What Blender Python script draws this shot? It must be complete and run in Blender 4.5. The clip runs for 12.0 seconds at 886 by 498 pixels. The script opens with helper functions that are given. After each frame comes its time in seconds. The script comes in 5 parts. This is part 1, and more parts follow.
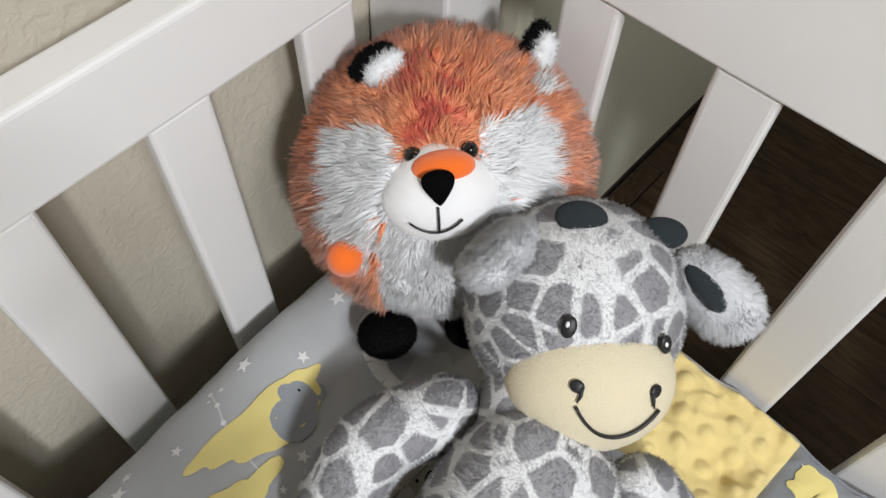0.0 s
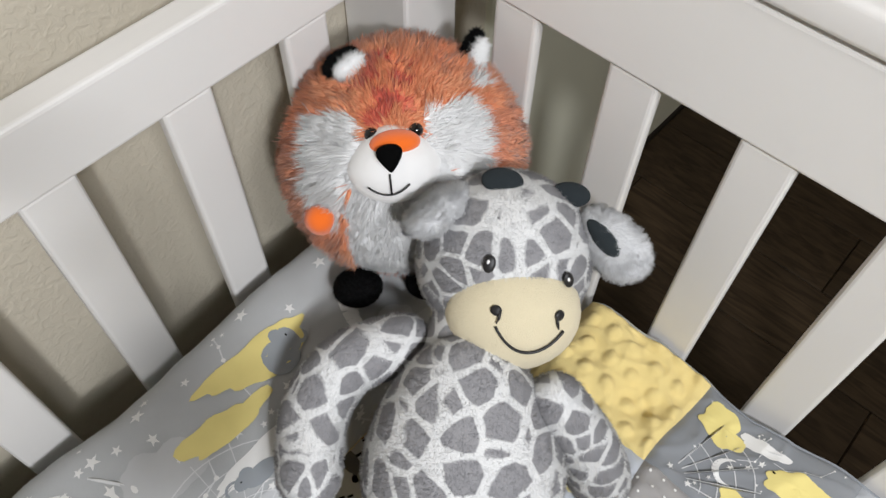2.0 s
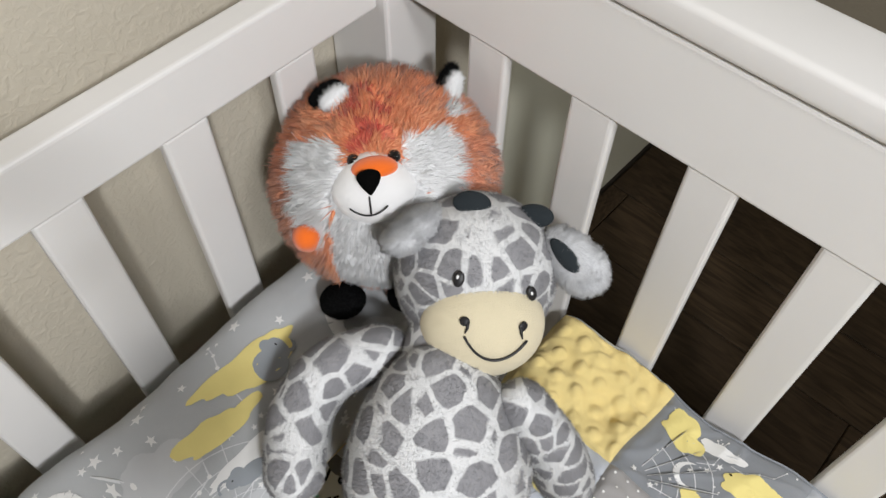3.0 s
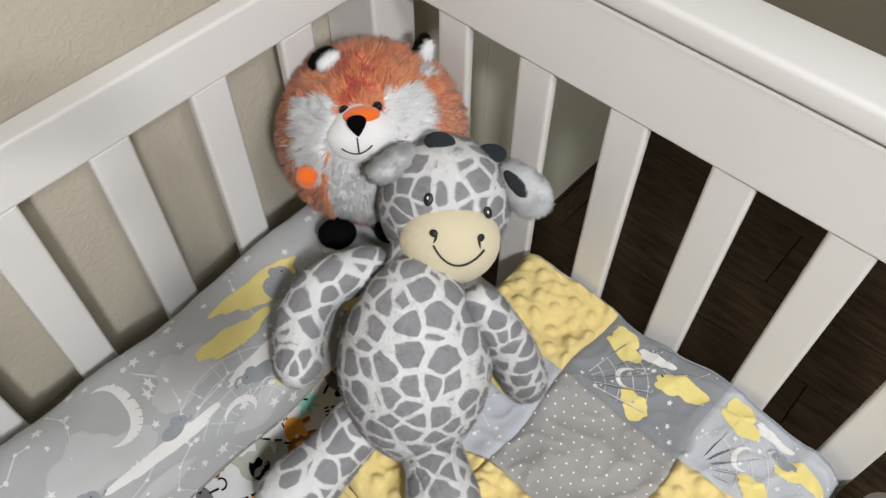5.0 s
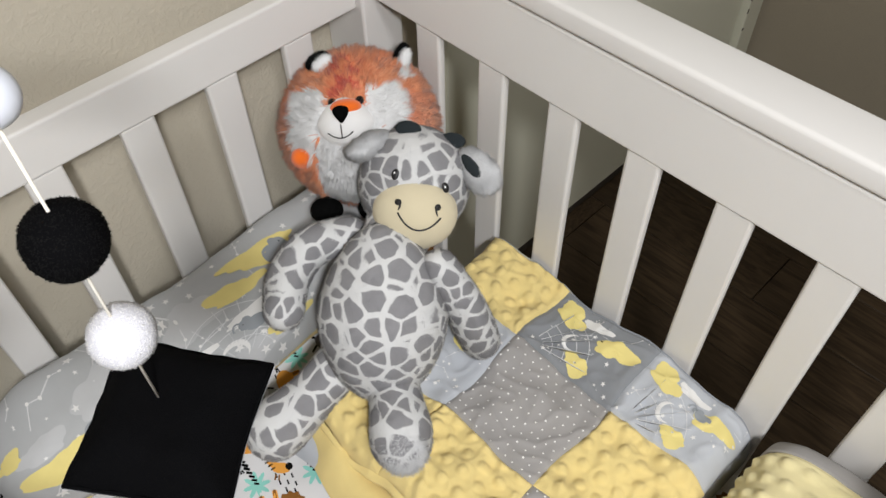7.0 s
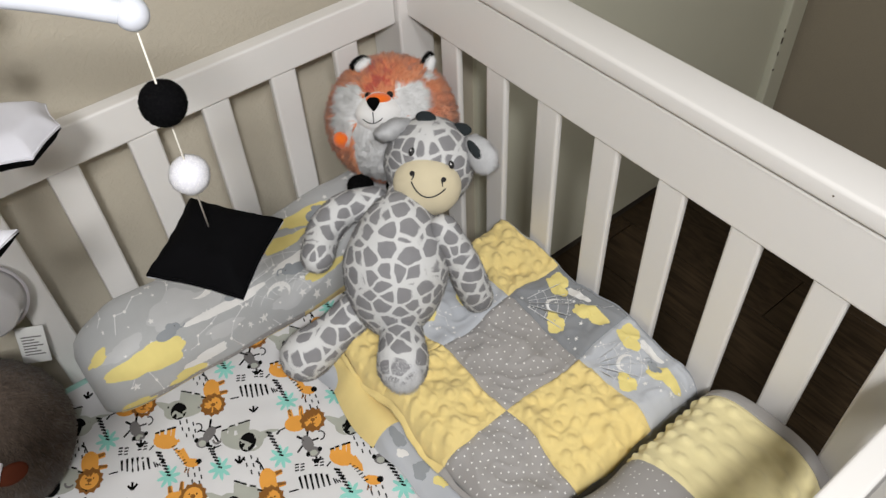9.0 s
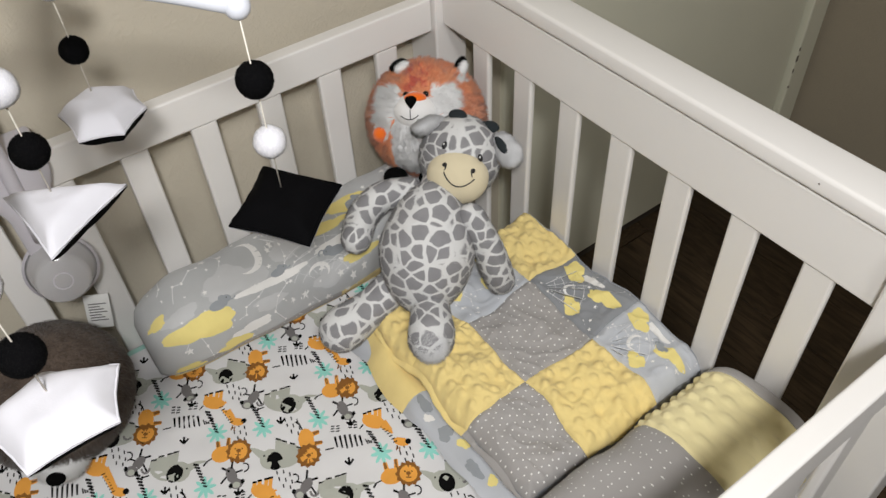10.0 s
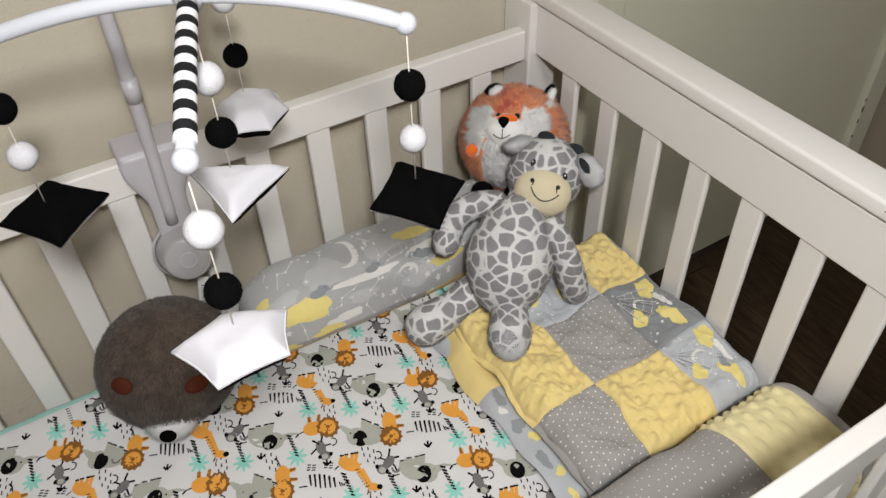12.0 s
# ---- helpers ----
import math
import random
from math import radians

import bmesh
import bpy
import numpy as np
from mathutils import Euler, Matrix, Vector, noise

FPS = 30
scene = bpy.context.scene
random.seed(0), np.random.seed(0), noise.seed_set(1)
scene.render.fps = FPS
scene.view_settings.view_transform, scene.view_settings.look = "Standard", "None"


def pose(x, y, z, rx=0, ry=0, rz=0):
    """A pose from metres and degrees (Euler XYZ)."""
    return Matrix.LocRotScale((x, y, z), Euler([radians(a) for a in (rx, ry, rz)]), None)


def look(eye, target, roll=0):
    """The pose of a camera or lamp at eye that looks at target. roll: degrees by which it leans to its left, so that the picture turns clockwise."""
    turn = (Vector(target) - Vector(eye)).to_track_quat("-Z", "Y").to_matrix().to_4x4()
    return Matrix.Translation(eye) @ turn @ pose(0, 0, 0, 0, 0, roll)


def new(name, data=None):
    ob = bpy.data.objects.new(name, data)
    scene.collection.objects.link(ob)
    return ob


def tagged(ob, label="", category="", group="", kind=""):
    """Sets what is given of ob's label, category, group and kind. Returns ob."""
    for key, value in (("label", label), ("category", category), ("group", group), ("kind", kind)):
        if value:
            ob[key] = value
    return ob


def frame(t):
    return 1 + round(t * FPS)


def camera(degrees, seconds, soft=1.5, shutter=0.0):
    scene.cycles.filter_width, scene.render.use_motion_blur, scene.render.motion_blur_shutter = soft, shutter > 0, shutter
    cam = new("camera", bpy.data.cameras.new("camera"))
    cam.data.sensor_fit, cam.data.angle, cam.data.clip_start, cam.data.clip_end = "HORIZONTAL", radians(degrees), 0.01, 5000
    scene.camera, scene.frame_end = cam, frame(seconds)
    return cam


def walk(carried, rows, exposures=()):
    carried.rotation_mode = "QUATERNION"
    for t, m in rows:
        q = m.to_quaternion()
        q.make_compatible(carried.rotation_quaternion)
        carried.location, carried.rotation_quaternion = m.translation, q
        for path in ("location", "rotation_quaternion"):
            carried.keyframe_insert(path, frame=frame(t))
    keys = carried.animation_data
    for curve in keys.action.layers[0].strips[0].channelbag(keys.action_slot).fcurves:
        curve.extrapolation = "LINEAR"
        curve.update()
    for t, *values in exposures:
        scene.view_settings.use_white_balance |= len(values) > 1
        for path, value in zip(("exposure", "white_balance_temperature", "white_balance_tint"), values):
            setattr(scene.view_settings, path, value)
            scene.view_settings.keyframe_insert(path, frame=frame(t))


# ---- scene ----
cam = camera(59.1, 12.0)
METRES, EYE, TILT, LEAN, TURN = 0.884, 1.0744, 0.0, 0.0, 39.8
ROWS = [
    (0.0, 0.0, 0.0, 0.0, 2.46, -57.39, -1.57),
    (0.5, 0.0064, -0.0267, 0.0196, 2.38, -57.07, -1.51),
    (1.0, 0.0085, -0.0527, 0.0385, 2.44, -56.76, -1.4),
    (1.5, 0.0208, -0.0748, 0.0518, 2.72, -56.57, -1.15),
    (2.0, 0.042, -0.0919, 0.0697, 2.66, -55.88, -0.71),
    (2.5, 0.0565, -0.1015, 0.0926, 2.82, -55.19, -0.61),
    (4.5, 0.0735, -0.2186, 0.1519, 2.74, -53.97, -0.62),
    (5.0, 0.0933, -0.2584, 0.1732, 2.51, -53.36, -0.24),
    (5.5, 0.1169, -0.2937, 0.1897, 2.86, -52.41, 0.1),
    (6.0, 0.1346, -0.3269, 0.2051, 3.68, -51.68, 0.34),
    (6.5, 0.155, -0.3564, 0.2161, 4.53, -50.96, 0.62),
    (8.5, 0.2669, -0.5386, 0.2935, 10.51, -47.61, 1.79),
    (9.0, 0.2905, -0.5821, 0.3125, 11.75, -46.87, 2.26),
    (9.5, 0.3036, -0.6323, 0.3319, 12.99, -45.96, 2.3),
    (10.0, 0.3026, -0.6857, 0.3567, 13.86, -45.59, 2.21),
    (10.5, 0.3028, -0.7281, 0.3788, 14.0, -44.84, 2.07),
    (11.0, 0.2991, -0.7642, 0.3987, 14.41, -44.3, 2.02),
    (11.5, 0.2874, -0.7874, 0.4044, 16.02, -43.63, 1.73),
    (12.0, 0.2701, -0.805, 0.4036, 18.88, -43.02, 1.52),
]
EXPOSURES = ((0.0, 0.27, 5980, 10), (2.5, 0.20, 6050, 10), (5.5, 0.09, 6150, 10), (8.5, -0.06, 6250, 10), (10.5, -0.16, 6350, 10), (12.0, -0.17, 6400, 10))
walk(cam, [(t, pose(0, 0, EYE, TILT, LEAN, TURN) @ pose(METRES * x, METRES * y, METRES * z, 90 + pitch, roll, yaw)) for t, x, y, z, yaw, pitch, roll in ROWS], EXPOSURES)


# ---- world and light ----
world = bpy.data.worlds.new("room_ambient")
scene.world = world
world.use_nodes = True
world.node_tree.nodes["Background"].inputs[0].default_value = (1.0, 0.95, 0.88, 1)
world.node_tree.nodes["Background"].inputs[1].default_value = 0.02


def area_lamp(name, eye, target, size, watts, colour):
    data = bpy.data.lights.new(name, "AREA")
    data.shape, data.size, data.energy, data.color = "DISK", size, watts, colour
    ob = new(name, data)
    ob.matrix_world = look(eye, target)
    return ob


# a hand-held torch over the crib's open side gives the shadows of the mobile on the wall; an assumed, unseen ceiling
# lamp is added to fill the room
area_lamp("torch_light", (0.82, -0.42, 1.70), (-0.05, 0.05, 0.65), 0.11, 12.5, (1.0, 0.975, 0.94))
LAMP = (1.30, -0.30, 2.36)
area_lamp("ceiling_lamp_light", LAMP, (LAMP[0], LAMP[1], 0), 0.38, 17, (1.0, 0.975, 0.94))


# ---- materials ----
class Nodes:
    """A small builder for node materials."""

    def __init__(self, name, rough=0.6, metallic=0.0, spec=0.5):
        self.mat = bpy.data.materials.new(name)
        self.mat.use_nodes = True
        self.tree = self.mat.node_tree
        self.bsdf = self.tree.nodes["Principled BSDF"]
        self.set(self.bsdf, "Roughness", rough)
        self.set(self.bsdf, "Metallic", metallic)
        self.set(self.bsdf, "Specular IOR Level", spec)
        self.coord = self.add("ShaderNodeTexCoord").outputs["Object"]

    def add(self, kind, **values):
        node = self.tree.nodes.new(kind)
        for key, value in values.items():
            setattr(node, key, value)
        return node

    def set(self, node, socket, value):
        s = node.inputs[socket]
        if isinstance(value, bpy.types.NodeSocket):
            self.tree.links.new(value, s)
        elif isinstance(value, tuple) and len(value) == 3 and s.type == "RGBA":
            s.default_value = (*value, 1)
        else:
            s.default_value = value

    def noise(self, scale, detail=3.0, stretch=None, distortion=0.0):
        n = self.add("ShaderNodeTexNoise")
        vec = self.coord
        if stretch:
            m = self.add("ShaderNodeMapping")
            self.set(m, "Vector", vec)
            self.set(m, "Scale", stretch)
            vec = m.outputs[0]
        self.set(n, "Vector", vec)
        self.set(n, "Scale", scale)
        self.set(n, "Detail", detail)
        self.set(n, "Distortion", distortion)
        return n.outputs["Fac"]

    def ramp(self, fac, *stops):
        r = self.add("ShaderNodeValToRGB")
        self.set(r, "Fac", fac)
        while len(r.color_ramp.elements) < len(stops):
            r.color_ramp.elements.new(0.5)
        for e, (p, c) in zip(r.color_ramp.elements, stops):
            e.position, e.color = p, (*c, 1) if isinstance(c, tuple) else (c, c, c, 1)
        return r.outputs["Color"]

    def mix(self, fac, a, b, kind="MIX"):
        m = self.add("ShaderNodeMix", data_type="RGBA", blend_type=kind)
        self.set(m, 0, fac)
        for i, v in ((6, a), (7, b)):
            if isinstance(v, tuple):
                m.inputs[i].default_value = (*v, 1)
            else:
                self.tree.links.new(v, m.inputs[i])
        return m.outputs[2]

    def math(self, op, a, b=0.0):
        m = self.add("ShaderNodeMath", operation=op)
        self.set(m, 0, a)
        self.set(m, 1, b)
        return m.outputs[0]

    def bump(self, height, strength=0.3, distance=0.001):
        b = self.add("ShaderNodeBump")
        self.set(b, "Height", height)
        self.set(b, "Strength", strength)
        self.set(b, "Distance", distance)
        self.set(self.bsdf, "Normal", b.outputs[0])

    def colour(self, c):
        self.set(self.bsdf, "Base Color", c)
        return self


def shade(c, k):
    return tuple(min(1.0, v * k) for v in c)


def plain(name, c, rough=0.6, spread=0.12, scale=30.0, bump=0.15, dist=0.0006, fine=400.0, spec=0.5):
    """A surface of one colour, with soft large stains and a fine grain."""
    n = Nodes(name, rough, spec=spec)
    big, small = n.noise(scale, 4), n.noise(fine, 2)
    tone = n.mix(big, shade(c, 1 - spread), shade(c, 1 + spread))
    n.colour(n.mix(n.math("MULTIPLY", small, 0.35), tone, shade(c, 1 - spread)))
    n.bump(small, bump, dist)
    return n.mat


def felt(name, c, sheen=0.4, spread=0.2, fine=1500.0, bump=0.6, dist=0.0008, scale=60.0):
    n = Nodes(name, 0.95, spec=0.03)
    big, small = n.noise(scale, 4), n.noise(fine, 3)
    tone = n.mix(big, shade(c, 1 - spread), shade(c, 1 + spread * 0.7))
    n.colour(n.mix(n.math("MULTIPLY", small, 0.6), tone, shade(c, 1 - 1.5 * spread)))
    n.set(n.bsdf, "Sheen Weight", sheen)
    n.set(n.bsdf, "Sheen Roughness", 0.6)
    n.bump(small, bump, dist)
    return n.mat


def wall_paint(name, c):
    """Painted orange-peel plaster."""
    n = Nodes(name, 0.7, spec=0.3)
    lumps, stains, grain = n.noise(150, 4, distortion=0.6), n.noise(2.5, 4), n.noise(700, 2)
    n.colour(n.mix(stains, shade(c, 0.94), shade(c, 1.05)))
    n.bump(n.math("ADD", n.ramp(lumps, (0.42, 0.0), (0.62, 1.0)), n.math("MULTIPLY", grain, 0.15)), 0.3, 0.0011)
    return n.mat


def crib_paint(name, c):
    n = Nodes(name, 0.32, spec=0.5)
    big, brush, chips = n.noise(14, 4), n.noise(40, 3, (3, 3, 30)), n.noise(220, 2)
    n.colour(n.mix(n.math("MULTIPLY", big, 0.5), c, shade(c, 0.93)))
    n.set(n.bsdf, "Roughness", n.ramp(big, (0.3, 0.28), (0.7, 0.42)))
    n.bump(n.math("ADD", brush, n.math("MULTIPLY", chips, 0.5)), 0.06, 0.0006)
    return n.mat


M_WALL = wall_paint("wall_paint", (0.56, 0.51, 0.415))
# the same beige as the back wall, with dimmer light put into its colour
M_WALL_DIM = wall_paint("dimmed_wall_paint", (0.38, 0.33, 0.25))
M_CEIL = wall_paint("ceiling_paint", (0.84, 0.83, 0.80))
M_DOOR = plain("door_paint", (0.76, 0.75, 0.61), 0.45, 0.05, 6, 0.08)
M_CRIB = crib_paint("white_crib_paint", (0.80, 0.78, 0.755))
M_SHEET = felt("white_cotton_sheet", (0.70, 0.695, 0.70), 0.1, 0.03, 2500, 0.3, 0.0003)
M_MINT = felt("mint_cotton", (0.38, 0.66, 0.60), 0.1, 0.06, 2500, 0.3, 0.0003)
M_ORANGE = plain("orange_print", (0.78, 0.36, 0.07), 0.9, 0.1, 60, 0.1, fine=2500, spec=0.03)
M_BROWN = plain("brown_print", (0.25, 0.11, 0.03), 0.9, 0.1, 60, 0.1, fine=2500, spec=0.03)
M_BLACK_PRINT = plain("black_print", (0.006, 0.006, 0.006), 0.9, 0.1, 60, 0.1, fine=2500, spec=0.03)
M_GREY_PRINT = plain("sage_grey_print", (0.42, 0.43, 0.38), 0.9, 0.1, 60, 0.1, fine=2500, spec=0.03)
M_DARKGREY_PRINT = plain("dark_grey_print", (0.18, 0.17, 0.17), 0.9, 0.1, 60, 0.1, fine=2500, spec=0.03)
M_MINT_PRINT = plain("mint_print", (0.30, 0.66, 0.58), 0.9, 0.1, 60, 0.1, fine=2500, spec=0.03)
M_YELLOW = felt("yellow_minky", (0.84, 0.67, 0.28), 0.15, 0.10, 1800, 0.6, 0.0006)
M_YELLOW_PALE = felt("pale_yellow_minky", (0.86, 0.76, 0.42), 0.2, 0.08, 1800, 0.6, 0.0006)
M_GREY = felt("grey_cotton", (0.36, 0.345, 0.335), 0.15, 0.06, 2500, 0.4, 0.0003)
M_GREYPRINT = felt("grey_blue_cotton", (0.255, 0.265, 0.28), 0.15, 0.08, 2500, 0.4, 0.0003)
M_PALE = felt("pale_grey_cotton", (0.50, 0.52, 0.555), 0.15, 0.10, 2500, 0.4, 0.0003, 25)
M_WHITE_PRINT = plain("white_print", (0.80, 0.79, 0.77), 0.9, 0.05, 60, 0.1, fine=2500, spec=0.03)
M_YELLOW_PRINT = plain("yellow_print", (0.80, 0.68, 0.26), 0.9, 0.08, 60, 0.1, fine=2500, spec=0.03)
M_SLATE_PRINT = plain("slate_print", (0.31, 0.33, 0.35), 0.9, 0.1, 60, 0.1, fine=2500, spec=0.03)
M_PALE_LINE = plain("pale_line_print", (0.68, 0.68, 0.68), 0.9, 0.05, 60, 0.1, fine=2500, spec=0.03)
M_CUSHION = felt("soft_grey_plush", (0.50, 0.51, 0.515), 0.25, 0.20, 1800, 0.6, 0.0005, 24)
M_WHITE_PLASTIC = plain("white_plastic", (0.64, 0.66, 0.72), 0.35, 0.02, 20, 0.02)
M_GREY_PLASTIC = plain("grey_white_plastic", (0.52, 0.50, 0.54), 0.4, 0.02, 20, 0.02)
M_BLACK_FELT = felt("black_felt", (0.0035, 0.0035, 0.004), 0.0, 0.3)
M_WHITE_FELT = felt("white_felt", (0.65, 0.645, 0.69), 0.08, 0.06, 1600, 0.5, 0.0007)
M_STRING = plain("cream_string", (0.72, 0.68, 0.60), 0.9, 0.1, 300, 0.3)
M_TAG = plain("white_tag", (0.80, 0.80, 0.78), 0.6, 0.03, 60, 0.1)


# ---- builders ----
def smooth(me):
    me.polygons.foreach_set("use_smooth", [True] * len(me.polygons))


def thing(name, base, label, category, group="", kind=""):
    ob = new(name)
    ob.location = base
    ob.empty_display_size = 0.05
    return tagged(ob, label, category, group, kind)


def place(ob):
    """The world matrix of a thing or a part, before the scene is evaluated."""
    m = ob.matrix_basis.copy()
    return place(ob.parent) @ ob.matrix_parent_inverse @ m if ob.parent else m


def part(name, bm, material, parent=None, label="", soft=True):
    """Links a bmesh, given in world metres, as one mesh object, under parent if there is one."""
    me = bpy.data.meshes.new(name)
    bmesh.ops.recalc_face_normals(bm, faces=bm.faces)
    bm.to_mesh(me)
    bm.free()
    return link(name, me, material, parent, label, soft)


def link(name, me, material, parent=None, label="", soft=True):
    for m in material if isinstance(material, (list, tuple)) else [material]:
        me.materials.append(m)
    if soft:
        smooth(me)
    ob = new(name, me)
    if parent:
        ob.parent = parent
        ob.matrix_parent_inverse = place(parent).inverted()
    if label:
        ob["label"] = label
    return ob


def box_bm(lo, hi, bevel=0.0, seg=2):
    bm = bmesh.new()
    bmesh.ops.create_cube(bm, size=1)
    for v in bm.verts:
        v.co = Vector([lo[i] + (v.co[i] + 0.5) * (hi[i] - lo[i]) for i in range(3)])
    if bevel:
        bmesh.ops.bevel(bm, geom=bm.edges[:], offset=bevel, segments=seg, affect="EDGES", profile=0.5)
    return bm


def box(name, lo, hi, material, parent=None, bevel=0.0, label="", seg=2):
    return part(name, box_bm(lo, hi, bevel, seg), material, parent, label, False)


def grid_mesh(bm, pts, closed_u=False, closed_v=False):
    """Faces over a table of points [u][v]."""
    rows = [[bm.verts.new(p) for p in row] for row in pts]
    nu, nv = len(rows), len(rows[0])
    for i in range(nu if closed_u else nu - 1):
        for j in range(nv if closed_v else nv - 1):
            bm.faces.new((rows[i][j], rows[(i + 1) % nu][j], rows[(i + 1) % nu][(j + 1) % nv], rows[i][(j + 1) % nv]))
    return rows


def axes(right, front):
    """Right, front and up, squared to one another, as the columns of a matrix."""
    f = Vector(front).normalized()
    r = Vector(right)
    r = (r - f * r.dot(f)).normalized()
    return Matrix((r, f, f.cross(r) * -1 if f.cross(r).z < 0 else f.cross(r))).transposed()


def ball_bm(centre, radii, turn=None, n=32, warp=None):
    bm = bmesh.new()
    bmesh.ops.create_uvsphere(bm, u_segments=n, v_segments=n * 3 // 4, radius=1)
    for v in bm.verts:
        p = Vector([v.co[i] * radii[i] for i in range(3)])
        if warp:
            p = warp(p)
        v.co = Vector(centre) + (turn @ p if turn else p)
    return bm


def tube_bm(points, radius, n=12, caps=True):
    """A round tube through points; radius is one number or one for each point."""
    pts = [Vector(p) for p in points]
    radii = radius if isinstance(radius, (list, tuple)) else [radius] * len(pts)
    bm = bmesh.new()
    side = None
    rows = []
    for i, p in enumerate(pts):
        d = (pts[min(i + 1, len(pts) - 1)] - pts[max(i - 1, 0)]).normalized()
        if side is None:
            side = d.orthogonal().normalized()
        side = (side - d * side.dot(d)).normalized()
        up = d.cross(side)
        rows.append([p + radii[i] * (math.cos(a) * side + math.sin(a) * up) for a in (2 * math.pi * k / n for k in range(n))])
    made = grid_mesh(bm, rows, closed_v=True)
    if caps:
        bm.faces.new(made[0])
        bm.faces.new(made[-1])
    return bm


def limb_bm(points, radii, n=24, steps=22):
    """A stuffed limb: a smooth tube with round ends."""
    pts = [Vector(p) for p in points]
    out, rad = [], []
    for k in range(steps + 1):
        s = k / steps
        x = s * (len(pts) - 1)
        i = min(int(x), len(pts) - 2)
        w = x - i
        p0, p1, p2, p3 = pts[max(i - 1, 0)], pts[i], pts[i + 1], pts[min(i + 2, len(pts) - 1)]
        out.append(0.5 * ((2 * p1) + (p2 - p0) * w + (2 * p0 - 5 * p1 + 4 * p2 - p3) * w * w + (3 * p1 - p0 - 3 * p2 + p3) * w ** 3))
        rad.append(radii[i] * (1 - w) + radii[i + 1] * w)
    ends = []
    for e, q in ((0, 1), (-1, -2)):
        d = (out[e] - out[q]).normalized()
        ends.append([(out[e] + d * rad[e] * math.sin(a), rad[e] * math.cos(a)) for a in (0.35, 0.7, 1.05, 1.35, 1.53)])
    out = [p for p, r in reversed(ends[0])] + out + [p for p, r in ends[1]]
    rad = [r for p, r in reversed(ends[0])] + rad + [r for p, r in ends[1]]
    return tube_bm(out, rad, n)


def lump(p, scale, amount, seed=0.0):
    return amount * noise.noise(Vector(p) * scale + Vector((seed, seed * 1.7, -seed)))


# ---- room ----
BACK = -0.306          # the wall behind the crib
box("floor_slab", (-0.5, -2.6, -0.12), (3.2, 1.7, -0.012), plain("subfloor", (0.05, 0.04, 0.03)))
FLOOR = tagged(thing("floor", (0.5, -0.5, 0), "dark brown wood plank floor", "floor", kind="structure"))


def wood(name, c):
    n = Nodes(name, 0.55, spec=0.2)
    grain, fine = n.noise(9, 6, (1, 9, 1), 1.2), n.noise(60, 3, (1, 14, 1))
    rnd = n.add("ShaderNodeObjectInfo").outputs["Random"]
    tone = n.mix(n.ramp(grain, (0.35, 0.0), (0.65, 1.0)), shade(c, 0.45), shade(c, 1.35))
    tone = n.mix(n.math("MULTIPLY", fine, 0.5), tone, shade(c, 0.5))
    n.colour(n.mix(n.math("MULTIPLY", rnd, 0.5), tone, shade(c, 0.55)))
    n.bump(fine, 0.15, 0.0008)
    return n.mat


M_WOOD = wood("dark_wood_planks", (0.060, 0.039, 0.021))
plank_bm = box_bm((0, 0, -0.012), (0.90, 0.147, 0.0), 0.0018, 1)
plank_me = bpy.data.meshes.new("plank")
plank_bm.to_mesh(plank_me)
plank_bm.free()
plank_me.materials.append(M_WOOD)
for j in range(28):
    for i in range(-1, 4):
        x = BACK + 0.9015 * i + (0.37 * j) % 0.9
        if x + 0.88 < BACK or x > 2.98:
            continue
        ob = new("plank", plank_me)
        ob.parent = FLOOR
        ob.matrix_parent_inverse = place(FLOOR).inverted()
        ob.location = (max(x, BACK), -2.5 + 0.1485 * j, 0)
        left, right = max(x, BACK), min(x + 0.9, 3.0)
        ob.scale = ((right - left) / 0.9, 1, 1)

Y_SIDE = 1.505
DOOR_A, DOOR_B, DOOR_H = 0.53, 1.415, 2.03
wall_bm = bmesh.new()
for lo, hi in (((BACK - 0.12, -2.6, 0), (BACK, DOOR_A - 0.008, 2.44)), ((BACK - 0.12, DOOR_B + 0.008, 0), (BACK, Y_SIDE, 2.44)), ((BACK - 0.12, DOOR_A - 0.008, DOOR_H + 0.008), (BACK, DOOR_B + 0.008, 2.44))):
    b = box_bm(lo, hi)
    me = bpy.data.meshes.new("tmp")
    b.to_mesh(me)
    b.free()
    wall_bm.from_mesh(me)
tagged(part("wall_back", wall_bm, M_WALL, soft=False), "beige textured plaster wall behind the crib", "wall", kind="structure")
# these walls take the darkened copy of the back wall's paint
tagged(box("wall_side", (BACK - 0.12, Y_SIDE, 0), (3.2, Y_SIDE + 0.12, 2.44), M_WALL_DIM), "beige plaster wall beside the door", "wall", kind="structure")
tagged(box("wall_front", (3.0, -2.6, 0), (3.12, Y_SIDE, 2.44), M_WALL_DIM), "beige plaster wall behind the camera", "wall", kind="structure")
tagged(box("wall_foot", (BACK - 0.12, -2.72, 0), (3.2, -2.6, 2.44), M_WALL_DIM), "beige plaster wall past the crib's foot", "wall", kind="structure")
tagged(box("ceiling", (BACK - 0.12, -2.7, 2.44), (3.2, Y_SIDE + 0.12, 2.54), M_CEIL), "white textured ceiling", "ceiling", kind="structure")

